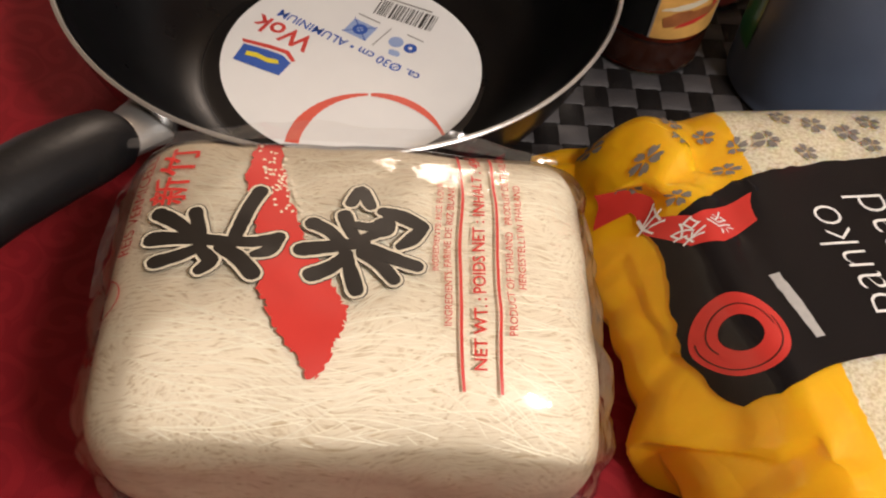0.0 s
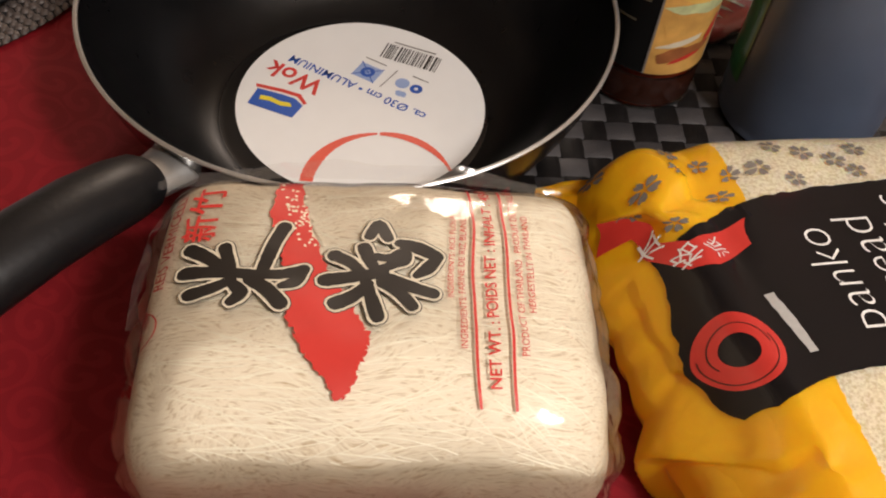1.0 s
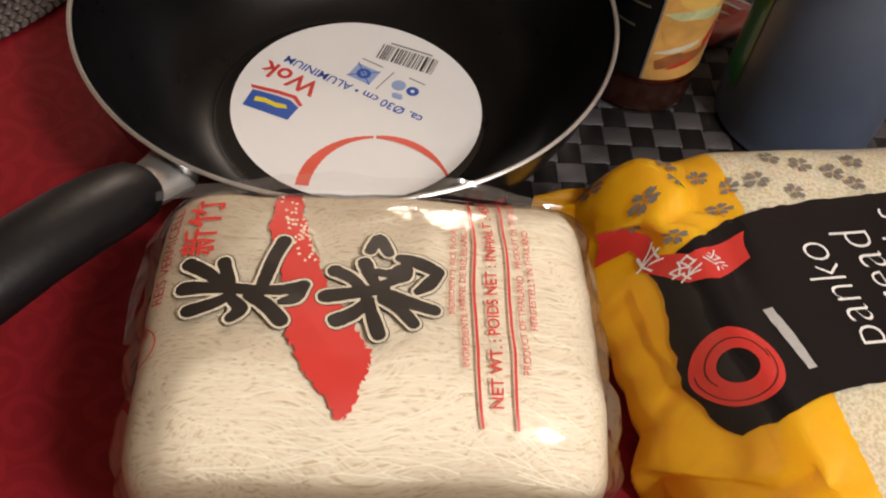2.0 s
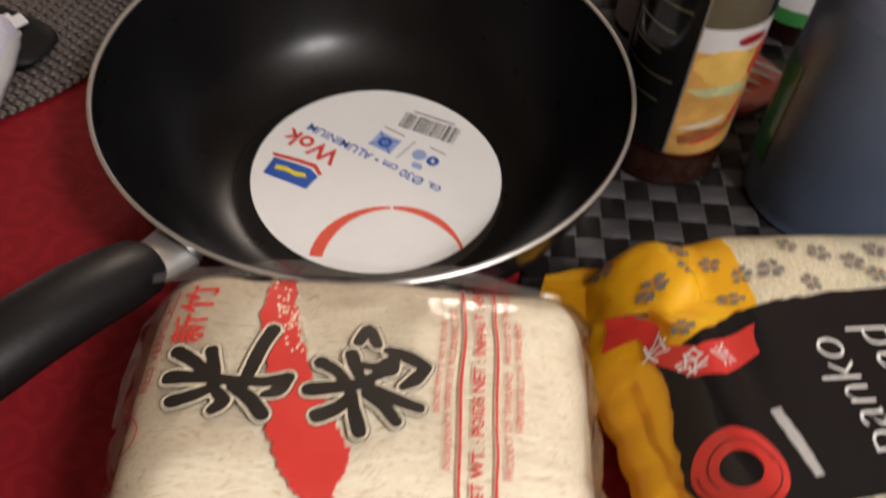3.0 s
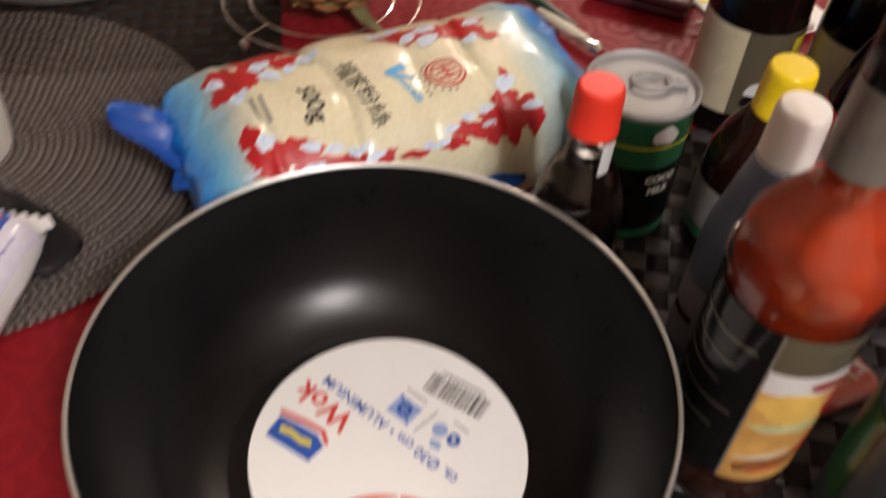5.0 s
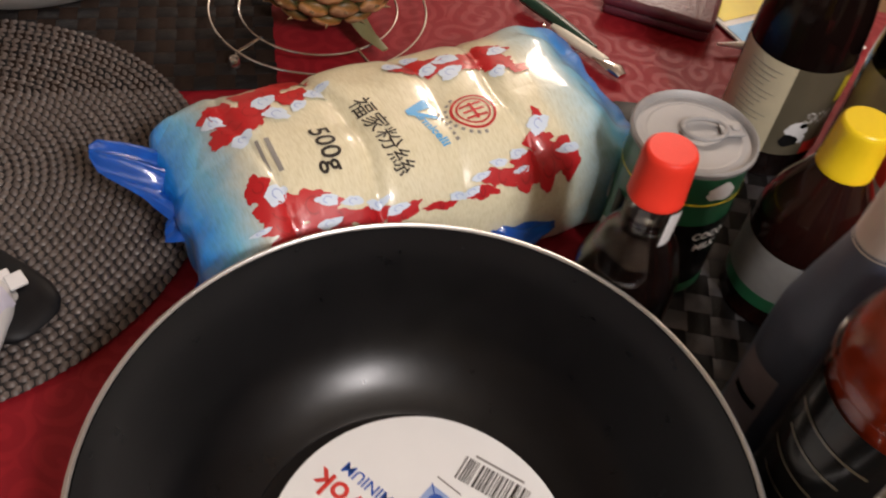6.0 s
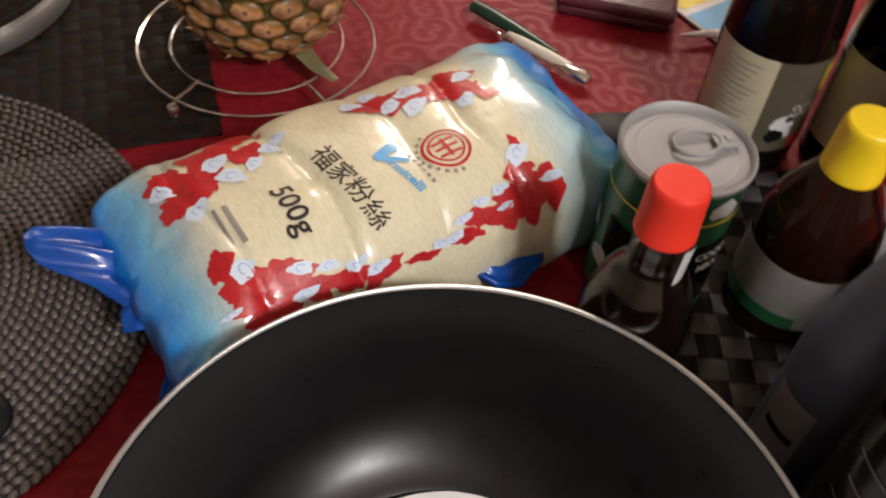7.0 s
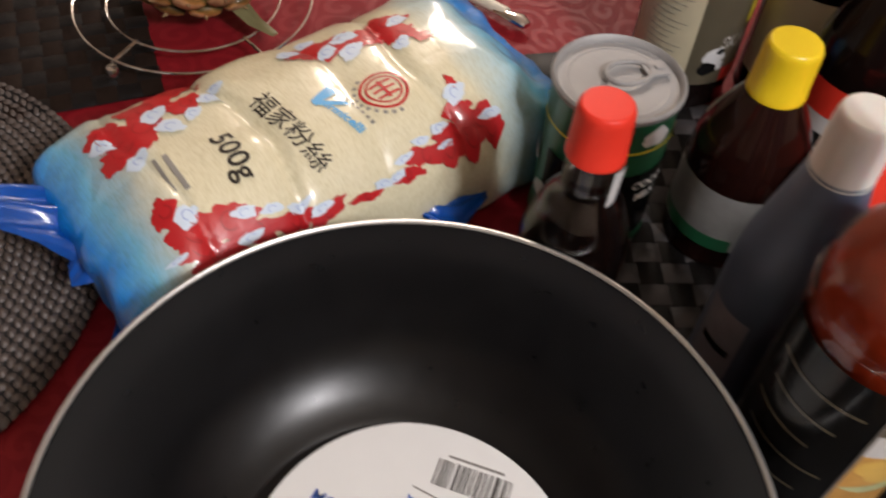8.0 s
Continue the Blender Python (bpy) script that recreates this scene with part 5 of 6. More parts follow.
def strip_mesh(name, cell, mat, across):
    """One visible pass of a flat strip: bowed along its run, square across it."""
    bm = bmesh.new()
    n, g = 6, []
    for i in range(n + 1):
        t = 2 * i / n - 1
        z = 0.0012 + 0.0012 * math.sqrt(max(0, 1 - 0.85 * t * t))
        row = []
        for s in (-1, -0.86, 0.86, 1):
            u, v, zz = t * cell * 0.56, s * cell * 0.475, z - (0.0008 if abs(s) == 1 else 0)
            row.append(bm.verts.new((u, v, zz) if not across else (v, u, zz)))
        g.append(row)
    for i in range(n):
        for k in range(3):
            f = (g[i][k], g[i + 1][k], g[i + 1][k + 1], g[i][k + 1])
            bm.faces.new(f if not across else f[::-1])
    smooth(bm)
    me = bpy.data.meshes.new(name)
    bm.to_mesh(me)
    bm.free()
    me.materials.append(mat)
    return me


def woven_mat(x, y, rz, nx, ny, cell, near, label, light, dark):
    """A rectangular basket-weave mat from its corner; the cells inside the stretch near are single pieces, the rest one mesh."""
    mat_ob = thing("woven_placemat", x, y, 0, rz, label, "placemat")
    part("backing", rounded_box(nx * cell, ny * cell, 0.0014, 0.0005, 1), dark, mat_ob, at=pose(nx * cell / 2, ny * cell / 2, 0.0003))
    a, b = strip_mesh("strip", cell, light, False), strip_mesh("strip", cell, dark, True)
    rest = {0: ([], []), 1: ([], [])}
    for i in range(nx):
        for j in range(ny):
            k = (i + j) % 2
            px, py = (i + 0.5) * cell, (j + 0.5) * cell
            if near[0] <= i < near[1] and near[2] <= j < near[3]:
                ob = new("strip", a if k == 0 else b)
                ob.parent = mat_ob
                ob.location = (px, py, 0.001)
            else:
                vs_, fs_ = rest[k]
                base = len(vs_)
                me = a if k == 0 else b
                vs_ += [(v.co.x + px, v.co.y + py, v.co.z + 0.001) for v in me.vertices]
                fs_ += [tuple(base + q for q in p.vertices) for p in me.polygons]
    for k, m in ((0, light), (1, dark)):
        if not rest[k][0]:
            continue
        me = bpy.data.meshes.new("weave")
        me.from_pydata(rest[k][0], [], rest[k][1])
        me.materials.append(m)
        me.polygons.foreach_set("use_smooth", [True] * len(me.polygons))
        ob = new("weave", me)
        ob.parent = mat_ob
        tagged(ob, kind="stuff")
    return mat_ob


woven_round_mat(-0.360, 0.187, 0.186)
woven_mat(0.096, -0.118, 0.0, 19, 28, 0.0166, (0, 15, 1, 17), "black and dark silver basket-weave placemat under the bottles", M["strip_light"], M["strip_dark"])
woven_mat(-0.165, 0.348, 108.0, 20, 29, 0.0153, (0, 0, 0, 0), "dark brown basket-weave placemat beside the pineapple", M["brown_weave"], M["strip_dark"])


# ---- bottles, can ----
def cap_ridged(name, r, h, mat, parent, z, taper=0.94, ridges=48, label=""):
    """A screw cap with fine ridges and a rounded top edge."""
    bm = bmesh.new()
    prof = [(1.0, 0), (1.0, 0.12), (0.985, 0.14), (0.985, 0.80), (0.97, 0.90), (0.92, 0.97), (0.86, 0.995), (0.83, 1.0), (0.80, 1.0), (0.0, 1.0)]
    rings = []
    n = ridges * 2
    for q, (f, t) in enumerate(prof):
        if f == 0:
            rings.append([bm.verts.new((0, 0, h))])
            continue
        tp = 1 - (1 - taper) * t
        rings.append([bm.verts.new(((r * f * tp * (1 - (0.018 if (k % 2 and 2 <= q <= 4) else 0))) * math.cos(2 * math.pi * k / n), (r * f * tp * (1 - (0.018 if (k % 2 and 2 <= q <= 4) else 0))) * math.sin(2 * math.pi * k / n), h * t)) for k in range(n)])
    for a, b in zip(rings, rings[1:]):
        for k in range(n):
            if len(b) == 1:
                bm.faces.new((a[k], a[(k + 1) % n], b[0]))
            else:
                bm.faces.new((a[k], a[(k + 1) % n], b[(k + 1) % n], b[k]))
    return part(name, smooth(bm), mat, parent, label, at=pose(0, 0, z))


# small soy bottle with a red cap
soy = thing("soy_bottle", 0.088, 0.152, 0.004, 0, "small dark soy sauce bottle with a red screw cap", "bottle")
SOY = [(0, 0), (0.027, 0.0005), (0.029, 0.006), (0.029, 0.066), (0.0280, 0.082), (0.0220, 0.102), (0.0145, 0.116), (0.0135, 0.124)]
part("glass", lathe(curve_profile(SOY + [(0.0135, 0.139)], 5), 48, True), M["glass"], soy, "clear glass")
part("sauce", lathe(curve_profile([(0, 0.003)] + [(r - 0.0016, z + 0.002) for r, z in SOY[1:6]] + [(0.0150, 0.1130), (0.0122, 0.1200), (0, 0.1200)], 5), 48), M["soy"], soy, "black soy sauce")
cap_ridged("cap", 0.0147, 0.030, M["cap_red"], soy, 0.1375)
part("label", shell(0.0293, 0.0293, 0.010, 0.044, 120, 420, 40), M["label_white"], soy, "silver-white paper label")
part("neck_strip", shell(0.0141, 0.0152, 0.104, 0.1372, -62, -30, 8), M["label_white"], soy, "white paper seal strip")

# coconut milk can
can = thing("coconut_milk_can", 0.120, 0.242, 0.004, 0, "green and black tin can with a ring-pull lid", "can")
CR = 0.0375
part("body", lathe([(0.0345, 0.0), (0.0375, 0.001), (0.0375, 0.004), (CR - 0.001, 0.006), (CR - 0.001, 0.103), (CR, 0.105)], 64), M["can_green"], can, "printed paper label in green")
part("black_band", shell(CR - 0.0008, CR - 0.0008, 0.010, 0.066, 200, 470, 60), M["label_black"], can, "black printed band")
part("gold_line", shell(CR - 0.0007, CR - 0.0007, 0.083, 0.0845, 0, 360, 60), M["ink_yellow"], can)
part("lid", lathe([(CR - 0.0002, 0.1045), (CR + 0.0008, 0.106), (CR + 0.0008, 0.1085), (CR - 0.0006, 0.1098), (CR - 0.0022, 0.1085), (CR - 0.0030, 0.1055), (CR - 0.0060, 0.1050), (CR - 0.0075, 0.1058), (CR - 0.0090, 0.1058), (CR - 0.0094, 0.1055), (CR - 0.0100, 0.1055), (0.012, 0.1058), (0.010, 0.1052), (0, 0.1052)], 64), M["tin"], can, "bright tin lid")
ring = [(0.011 * math.cos(a) * 1.25, 0.0095 * math.sin(a), 0.1085) for a in [2 * math.pi * k / 28 for k in range(28)]]
tab = part("ring_pull", tube(ring, 0.0016, 8, True), M["tin"], can, "tin ring-pull", at=pose(0.006, 0.004, 0, 0, 0, 15))
part("tab_plate", rounded_box(0.014, 0.013, 0.0018, 0.0008, 2), M["tin"], tab, at=pose(0.0165, 0, 0.1072))
part("rivet", lathe([(0, 0.1105), (0.0028, 0.1100), (0.0036, 0.1080)], 16), M["tin"], tab, at=pose(0.019, 0, 0))
for body, z, size in (("COCO", 0.056, 0.0078), ("MILK", 0.046, 0.0078)):
    bm = letters(body, size, 0.0003)
    fine(bm, 0.004)
    for v in bm.verts:
        a = radians(-52) + v.co.x / CR
        v.co = ((CR + 0.0004) * math.cos(a), (CR + 0.0004) * math.sin(a), z + v.co.y)
    part("lettering", bm, M["ink_white"], can)
for a0, zz in ((-60, 0.094), (170, 0.05), (200, 0.03)):
    bm = outline(blob(0.009, 0.007, 0.2, 20, int(zz * 1000)))
    fine(bm, 0.004)
    for v in bm.verts:
        a = radians(a0) + v.co.x / CR
        v.co = ((CR + 0.0003) * math.cos(a), (CR + 0.0003) * math.sin(a), zz + v.co.y)
    part("emblem", bm, M["label_white"], can)


def sauce_bottle(x, y, r, h, body_mat, cap_mat, cap_r, cap_h, neck_r, shoulder, label, name="sauce_bottle", cap_label=""):
    ob = thing(name, x, y, 0.004, 0, label, "bottle")
    prof = [(0, 0), (r * 0.92, 0.0006), (r, 0.006), (r, shoulder * 0.5), (r, shoulder), (r * 0.86, shoulder + (h - shoulder) * 0.25), (neck_r * 1.25, shoulder + (h - shoulder) * 0.62), (neck_r, shoulder + (h - shoulder) * 0.8), (neck_r, h - cap_h * 0.35), (0, h - cap_h * 0.3)]
    part("glass", lathe(curve_profile(prof, 5), 56), body_mat, ob, "glossy dark filled glass")
    cap_ridged("cap", cap_r, cap_h, cap_mat, ob, h - cap_h, label=cap_label)
    return ob


yb = sauce_bottle(0.203, 0.226, 0.034, 0.148, M["brown_soy"], M["cap_yellow"], 0.0165, 0.033, 0.0115, 0.070, "brown sauce bottle with a yellow cap and white label", cap_label="yellow plastic cap")
# label paper toned down to an uneven mid grey
part("label", shell(0.0342, 0.0342, 0.016, 0.060, 130, 400, 48), M["label_dull_grey"], yb, "white and green paper label")
part("label_edge", shell(0.0346, 0.0346, 0.016, 0.026, 130, 260, 30), M["can_green"], yb, "green label edge")

second = sauce_bottle(0.309, 0.197, 0.033, 0.138, M["brown_soy"], M["cap_yellow"], 0.0165, 0.033, 0.0120, 0.066, "red-brown sauce bottle with a yellow cap, white label and green edge", cap_label="yellow plastic cap")
part("label", shell(0.0333, 0.0333, 0.028, 0.058, 140, 400, 40), M["label_white"], second, "white paper label")
part("label_edge", shell(0.0334, 0.0334, 0.016, 0.028, 140, 400, 40), M["ink_green"], second, "green label edge")
tagged(second, group="yellow-capped sauce bottles")
tagged(yb, group="yellow-capped sauce bottles")

panda = sauce_bottle(0.206, 0.378, 0.037, 0.262, M["soy"], M["cap_red"], 0.017, 0.025, 0.0135, 0.106, "tall dark soy sauce bottle with a cream and olive label")
part("label", shell(0.0373, 0.0373, 0.022, 0.096, 180, 258, 24), M["label_cream"], panda, "cream paper label")
part("label", shell(0.0374, 0.0374, 0.022, 0.096, 258, 380, 36), M["label_olive"], panda, "dark olive paper label")
part("print_patch", shell(0.0378, 0.0378, 0.068, 0.090, 315, 345, 10), M["ink_yellow"], panda, "yellow printed patch")
for k in range(12):
    part("print_bar", shell(0.0377, 0.0377, 0.088 - 0.0046 * k, 0.0885 - 0.0046 * k, 205 + 3 * (k % 2), 246 - 5 * ((k * 5) % 4), 12, 1), M["ink_grey"], panda)
bm = letters("SOJA", 0.014, 0.0003)
fine(bm, 0.004)
for v in bm.verts:
    a = radians(312) + v.co.x / 0.0378
    v.co = (0.0380 * math.cos(a), 0.0380 * math.sin(a), 0.056 + v.co.y)
part("lettering", bm, M["ink_white"], panda)

tagged(panda, group="tall soy sauce bottles")

twin = sauce_bottle(0.288, 0.368, 0.037, 0.262, M["soy"], M["cap_red"], 0.017, 0.025, 0.0135, 0.106, "tall dark soy sauce bottle with a cream label")
part("label", shell(0.0373, 0.0373, 0.022, 0.096, 180, 268, 24), M["label_cream"], twin, "cream paper label")
part("label", shell(0.0374, 0.0374, 0.022, 0.096, 268, 380, 36), M["label_olive"], twin, "dark olive paper label")

tagged(twin, group="tall soy sauce bottles")

grey = sauce_bottle(0.182, 0.113, 0.026, 0.200, M["jug"], M["cap_white"], 0.0145, 0.037, 0.0120, 0.105, "slim smoky plastic sauce bottle with a milky white cap", cap_label="milky white cap")
part("label", shell(0.0263, 0.0263, 0.028, 0.080, 175, 232, 24), M["label_dim"], grey, "grey-violet printed label")
part("label_band", shell(0.0266, 0.0266, 0.050, 0.055, 185, 225, 24), M["label_black"], grey, "dark band")

# chilli sauce bottle in clear glass
chilli = thing("chilli_bottle", 0.1905, 0.0465, 0.004, 0, "clear glass bottle of red chilli sauce with a black picture label", "bottle")
CH = [(0, 0), (0.033, 0.0006), (0.036, 0.006), (0.036, 0.080), (0.036, 0.152), (0.0378, 0.160), (0.0378, 0.169), (0.0340, 0.184), (0.0245, 0.198), (0.0172, 0.210), (0.0152, 0.226), (0.0146, 0.240)]
part("glass", lathe(curve_profile(CH + [(0.0138, 0.272)], 5), 64, True), M["glass"], chilli, "clear glass")
part("sauce", lathe(curve_profile([(0, 0.004)] + [(max(0, r - 0.0022), z + 0.002) for r, z in CH[1:]] + [(0, 0.243)], 5), 56), M["chilli"], chilli, "thick red chilli sauce")
part("neck_sleeve", lathe([(0.0164, 0.224), (0.0169, 0.2245), (0.0163, 0.240), (0.0158, 0.264)], 40, True), M["label_sleeve"], chilli, "grey paper neck sleeve")
part("cap", lathe([(0.0155, 0.264), (0.0160, 0.266), (0.0160, 0.290), (0.0150, 0.293), (0, 0.293)], 40), M["label_black"], chilli, "black metal cap")
part("label", shell(0.0362, 0.0362, 0.030, 0.150, 130, 256, 40), M["label_black"], chilli, "black glossy label")
part("label", shell(0.0363, 0.0363, 0.124, 0.150, 256, 400, 40), M["label_olive"], chilli, "grey-green label top")
part("picture", shell(0.0363, 0.0363, 0.030, 0.108, 256, 330, 36), M["label_food"], chilli, "orange printed picture field")
part("picture", shell(0.0363, 0.0363, 0.108, 0.124, 256, 338, 36), M["label_white"], chilli, "white printed strip")
part("picture", shell(0.0363, 0.0363, 0.030, 0.070, 330, 340, 8), M["label_white"], chilli, "white printed strip")


def on_bottle(name, poly, mat, parent, radius, angle, z, turn=0.0, label=""):
    """A printed shape wrapped round a bottle."""
    bm = outline(poly)
    fine(bm, 0.004)
    c, s = math.cos(radians(turn)), math.sin(radians(turn))
    for v in bm.verts:
        a = radians(angle) + (c * v.co.x - s * v.co.y) / radius
        v.co = (radius * math.cos(a), radius * math.sin(a), z + s * v.co.x + c * v.co.y)
    return part(name, smooth(bm), mat, parent, label)


for ang, z, rx, ry, m in ((285, 0.046, 0.0085, 0.0070, "label_white"), (280, 0.036, 0.0070, 0.0055, "label_black"), (292, 0.0375, 0.0045, 0.0040, "label_white"), (290, 0.0500, 0.0028, 0.0024, "label_black")):
    on_bottle("print_patch", blob(rx, ry, 0.15, 22, int(ang), 3), M[m], panda, 0.0381 if m == "label_white" else 0.0384, ang, z)
part("print_patch", shell(0.0378, 0.0378, 0.022, 0.034, 300, 370, 16), M["ink_red"], panda, "red printed foot")

for n, (ang, z, rx, ry, turn, m, note) in enumerate((
        (283, 0.098, 0.015, 0.0125, 0, "print_gold", "golden bun print"), (300, 0.092, 0.015, 0.011, 10, "print_gold", "golden bun print"),
        (285, 0.0805, 0.016, 0.0035, 3, "print_leaf", "pale lettuce print"), (303, 0.079, 0.013, 0.0035, -6, "print_leaf", "pale lettuce print"),
        (283, 0.068, 0.015, 0.0080, 12, "label_food", "orange bun print"), (301, 0.064, 0.014, 0.0075, 8, "label_food", "orange bun print"),
        (284, 0.055, 0.015, 0.0022, 14, "ink_cream", "cream print"), (280, 0.046, 0.0125, 0.0050, 18, "print_bun", "brown sausage print"),
        (300, 0.047, 0.0125, 0.0048, 12, "print_bun", "brown sausage print"), (292, 0.0425, 0.011, 0.0016, 16, "ink_red", "red sauce print"),
        (322, 0.098, 0.0042, 0.013, -14, "ink_red", "red printed pepper"), (318, 0.060, 0.0030, 0.010, -20, "ink_red", "red printed pepper"))):
    on_bottle("picture", blob(rx, ry, 0.16, 30, n, 3), M[m], chilli, 0.03708 + 0.00003 * n, ang, z, turn, note)
on_bottle("picture", blob(0.0105, 0.0036, 0.06, 30, 5, 2), M["ink_dark_red"], chilli, 0.0376, 305, 0.1155, 0, "dark red printed badge")
part("picture", shell(0.0366, 0.0366, 0.126, 0.140, 316, 336, 10), M["label_black"], chilli, "black printed badge")
# dark ring added to paint the shade on the sauce below the label
part("base", lathe([(0.0362, 0.003), (0.0364, 0.006), (0.0364, 0.022), (0.0361, 0.0265)], 48), M["shaded_foot"], chilli, "dark ring, painted shade at the foot of the sauce")
for k in range(5):
    part("print_bar", shell(0.0365, 0.0365, 0.130 - 0.016 * k, 0.1316 - 0.016 * k, 175 + 6 * (k % 2), 244 - 9 * (k % 3), 20, 1), M["label_olive"], chilli)
part("label_rule", shell(0.0366, 0.0366, 0.030, 0.150, 254, 256, 4), M["ink_silver"], chilli, "silver edge line")

# large smoky jug with a red cap
jug = thing("soy_jug", 0.292, 0.014, 0.004, 0, "large smoky plastic soy sauce bottle with a red cap", "bottle")
part("body", lathe(curve_profile([(0, 0), (0.046, 0.0008), (0.051, 0.008), (0.0515, 0.05), (0.0515, 0.112), (0.051, 0.135), (0.0495, 0.150)], 5), 72), M["jug"], jug, "dark soy sauce behind smoky plastic")
part("shoulder", lathe(curve_profile([(0.0495, 0.150), (0.0475, 0.165), (0.040, 0.182), (0.0335, 0.190), (0.0325, 0.194), (0.0335, 0.198), (0.0325, 0.204), (0.027, 0.208), (0.024, 0.216)], 5), 72), M["jug_top"], jug, "cloudy empty shoulder")
cap_ridged("cap", 0.0285, 0.036, M["cap_red"], jug, 0.212)
part("label", shell(0.0516, 0.0516, 0.030, 0.105, 130, 190, 30), M["can_green"], jug, "dark green label")

# ---- beyond the wok ----
trivet = thing("wire_trivet", -0.154, 0.437, 0, 0, "round chrome wire trivet under a pineapple", "trivet")
for r in (0.088, 0.064):
    part("ring", tube([(r * math.cos(2 * math.pi * k / 72), r * math.sin(2 * math.pi * k / 72), 0.018) for k in range(72)], 0.0010, 8, True), M["chrome"], trivet)
for a in (70, 238, 312):
    ca, sa = math.cos(radians(a)), math.sin(radians(a))
    part("spoke", tube([(0.062 * ca, 0.062 * sa, 0.018), (0.089 * ca, 0.089 * sa, 0.016)], 0.0013, 8), M["chrome"], trivet)
for a in (238, 312, 90):
    ca, sa = math.cos(radians(a)), math.sin(radians(a))
    part("foot", lathe([(0, 0), (0.004, 0.0012), (0.0058, 0.005), (0.0058, 0.008), (0.004, 0.0125), (0, 0.0140)], 16), M["chrome"], trivet, at=pose(0.090 * ca, 0.090 * sa, 0))

pine = thing("pineapple", -0.150, 0.452, 0.019, 20, "ripe golden-brown pineapple standing on the wire trivet", "fruit")
PP = [(0, 0.0), (0.030, 0.001), (0.046, 0.010), (0.058, 0.030), (0.064, 0.060), (0.065, 0.095), (0.061, 0.130), (0.050, 0.158), (0.030, 0.172), (0, 0.176)]
pp = curve_profile(PP, 6)
part("skin", lathe(pp, 48), M["pine_skin"], pine, "brown scaly skin")
bm = bmesh.new()
bmesh.ops.create_icosphere(bm, subdivisions=2, radius=1.0)
for v in bm.verts:
    f = 1 - 0.25 * max(0, v.co.z)
    v.co = (v.co.x * 0.0096, v.co.y * 0.0128, v.co.z * 0.0056 * (1.0 if v.co.z > 0 else 0.3))
smooth(bm)
eye_mesh = bpy.data.meshes.new("eye")
bm.to_mesh(eye_mesh)
bm.free()
eye_mesh.materials.append(M["pine_eye"])
spike_bm = bmesh.new()
bmesh.ops.create_cone(spike_bm, cap_ends=True, segments=6, radius1=0.0028, radius2=0.0003, depth=0.011)
spike_mesh = bpy.data.meshes.new("bract")
spike_bm.to_mesh(spike_mesh)
spike_bm.free()
spike_mesh.materials.append(M["pine_spike"])
rad_at = lambda z: float(np.interp(z, [q[1] for q in pp], [q[0] for q in pp]))
row = 0
z = 0.010
while z < 0.165:
    r = rad_at(z)
    n = 15 if r > 0.05 else max(7, int(r * 2 * math.pi / 0.025))
    slope = math.degrees(math.atan2(rad_at(z + 0.004) - rad_at(z - 0.004), 0.008))
    for k in range(n):
        a = 360.0 * (k + 0.5 * (row % 2)) / n
        m = pose(0, 0, 0, 0, 0, a) @ pose(r - 0.0004, 0, z, 0, 90 - slope * 0 + slope, 0)
        ob = new("eye", eye_mesh)
        ob.parent = pine
        ob.matrix_basis = m
        if z < 0.09:
            sp = new("bract", spike_mesh)
            sp.parent = pine
            sp.matrix_basis = m @ pose(-0.002, 0, 0.005, 0, -50, 0)
    z += 0.0160
    row += 1
part("stalk_leaf", tube([(0.030, -0.030, 0.006), (0.044, -0.046, 0.002), (0.060, -0.060, 0.0015)], [0.008, 0.006, 0.003], 8, flat=0.25), M["pine_green"], pine, "dull green basal leaf", at=pose(0, 0, 0, 0, 0, -20))

# waiter's corkscrew
ck = thing("corkscrew", 0.055, 0.470, 0.0, -42, "folding waiter's corkscrew with green and cream grip", "corkscrew")
part("grip", tube([(-0.020, -0.002, 0.008), (-0.005, -0.0025, 0.008), (0.02, -0.001, 0.008), (0.040, 0.000, 0.008)], [0.0030, 0.0052, 0.0055, 0.0050], 12, flat=0.8), M["opener_cream"], ck, "cream plastic grip")
part("grip_side", tube([(-0.064, 0.004, 0.009), (-0.045, 0.005, 0.009), (-0.02, 0.004, 0.010), (0.005, 0.004, 0.010), (0.024, 0.004, 0.010)], [0.0060, 0.0068, 0.0060, 0.0045, 0.0025], 10, flat=0.8), M["opener_green"], ck, "dark green side")
part("lever", tube([(0.030, -0.003, 0.008), (0.042, -0.002, 0.008), (0.053, 0.001, 0.007), (0.060, 0.0, 0.006)], [0.0030, 0.0050, 0.0072, 0.0045], 12, flat=0.6), M["chrome"], ck, "steel lever end")
part("worm", tube([(-0.03 + 0.0022 * k, -0.007 + 0.0020 * math.cos(k * 0.9), 0.005 + 0.0020 * math.sin(k * 0.9)) for k in range(22)], 0.0010, 6), M["chrome"], ck, "steel screw")

wallet = thing("wallet", 0.135, 0.555, 0.0, -12, "closed plum-coloured leather wallet on the tablecloth", "wallet")
part("flap", rounded_box(0.100, 0.085, 0.011, 0.005, 3), M["wallet"], wallet, at=pose(0, 0, 0.009))
part("body", rounded_box(0.096, 0.083, 0.010, 0.004, 3), M["wallet"], wallet, at=pose(0, 0.001, 0.0))

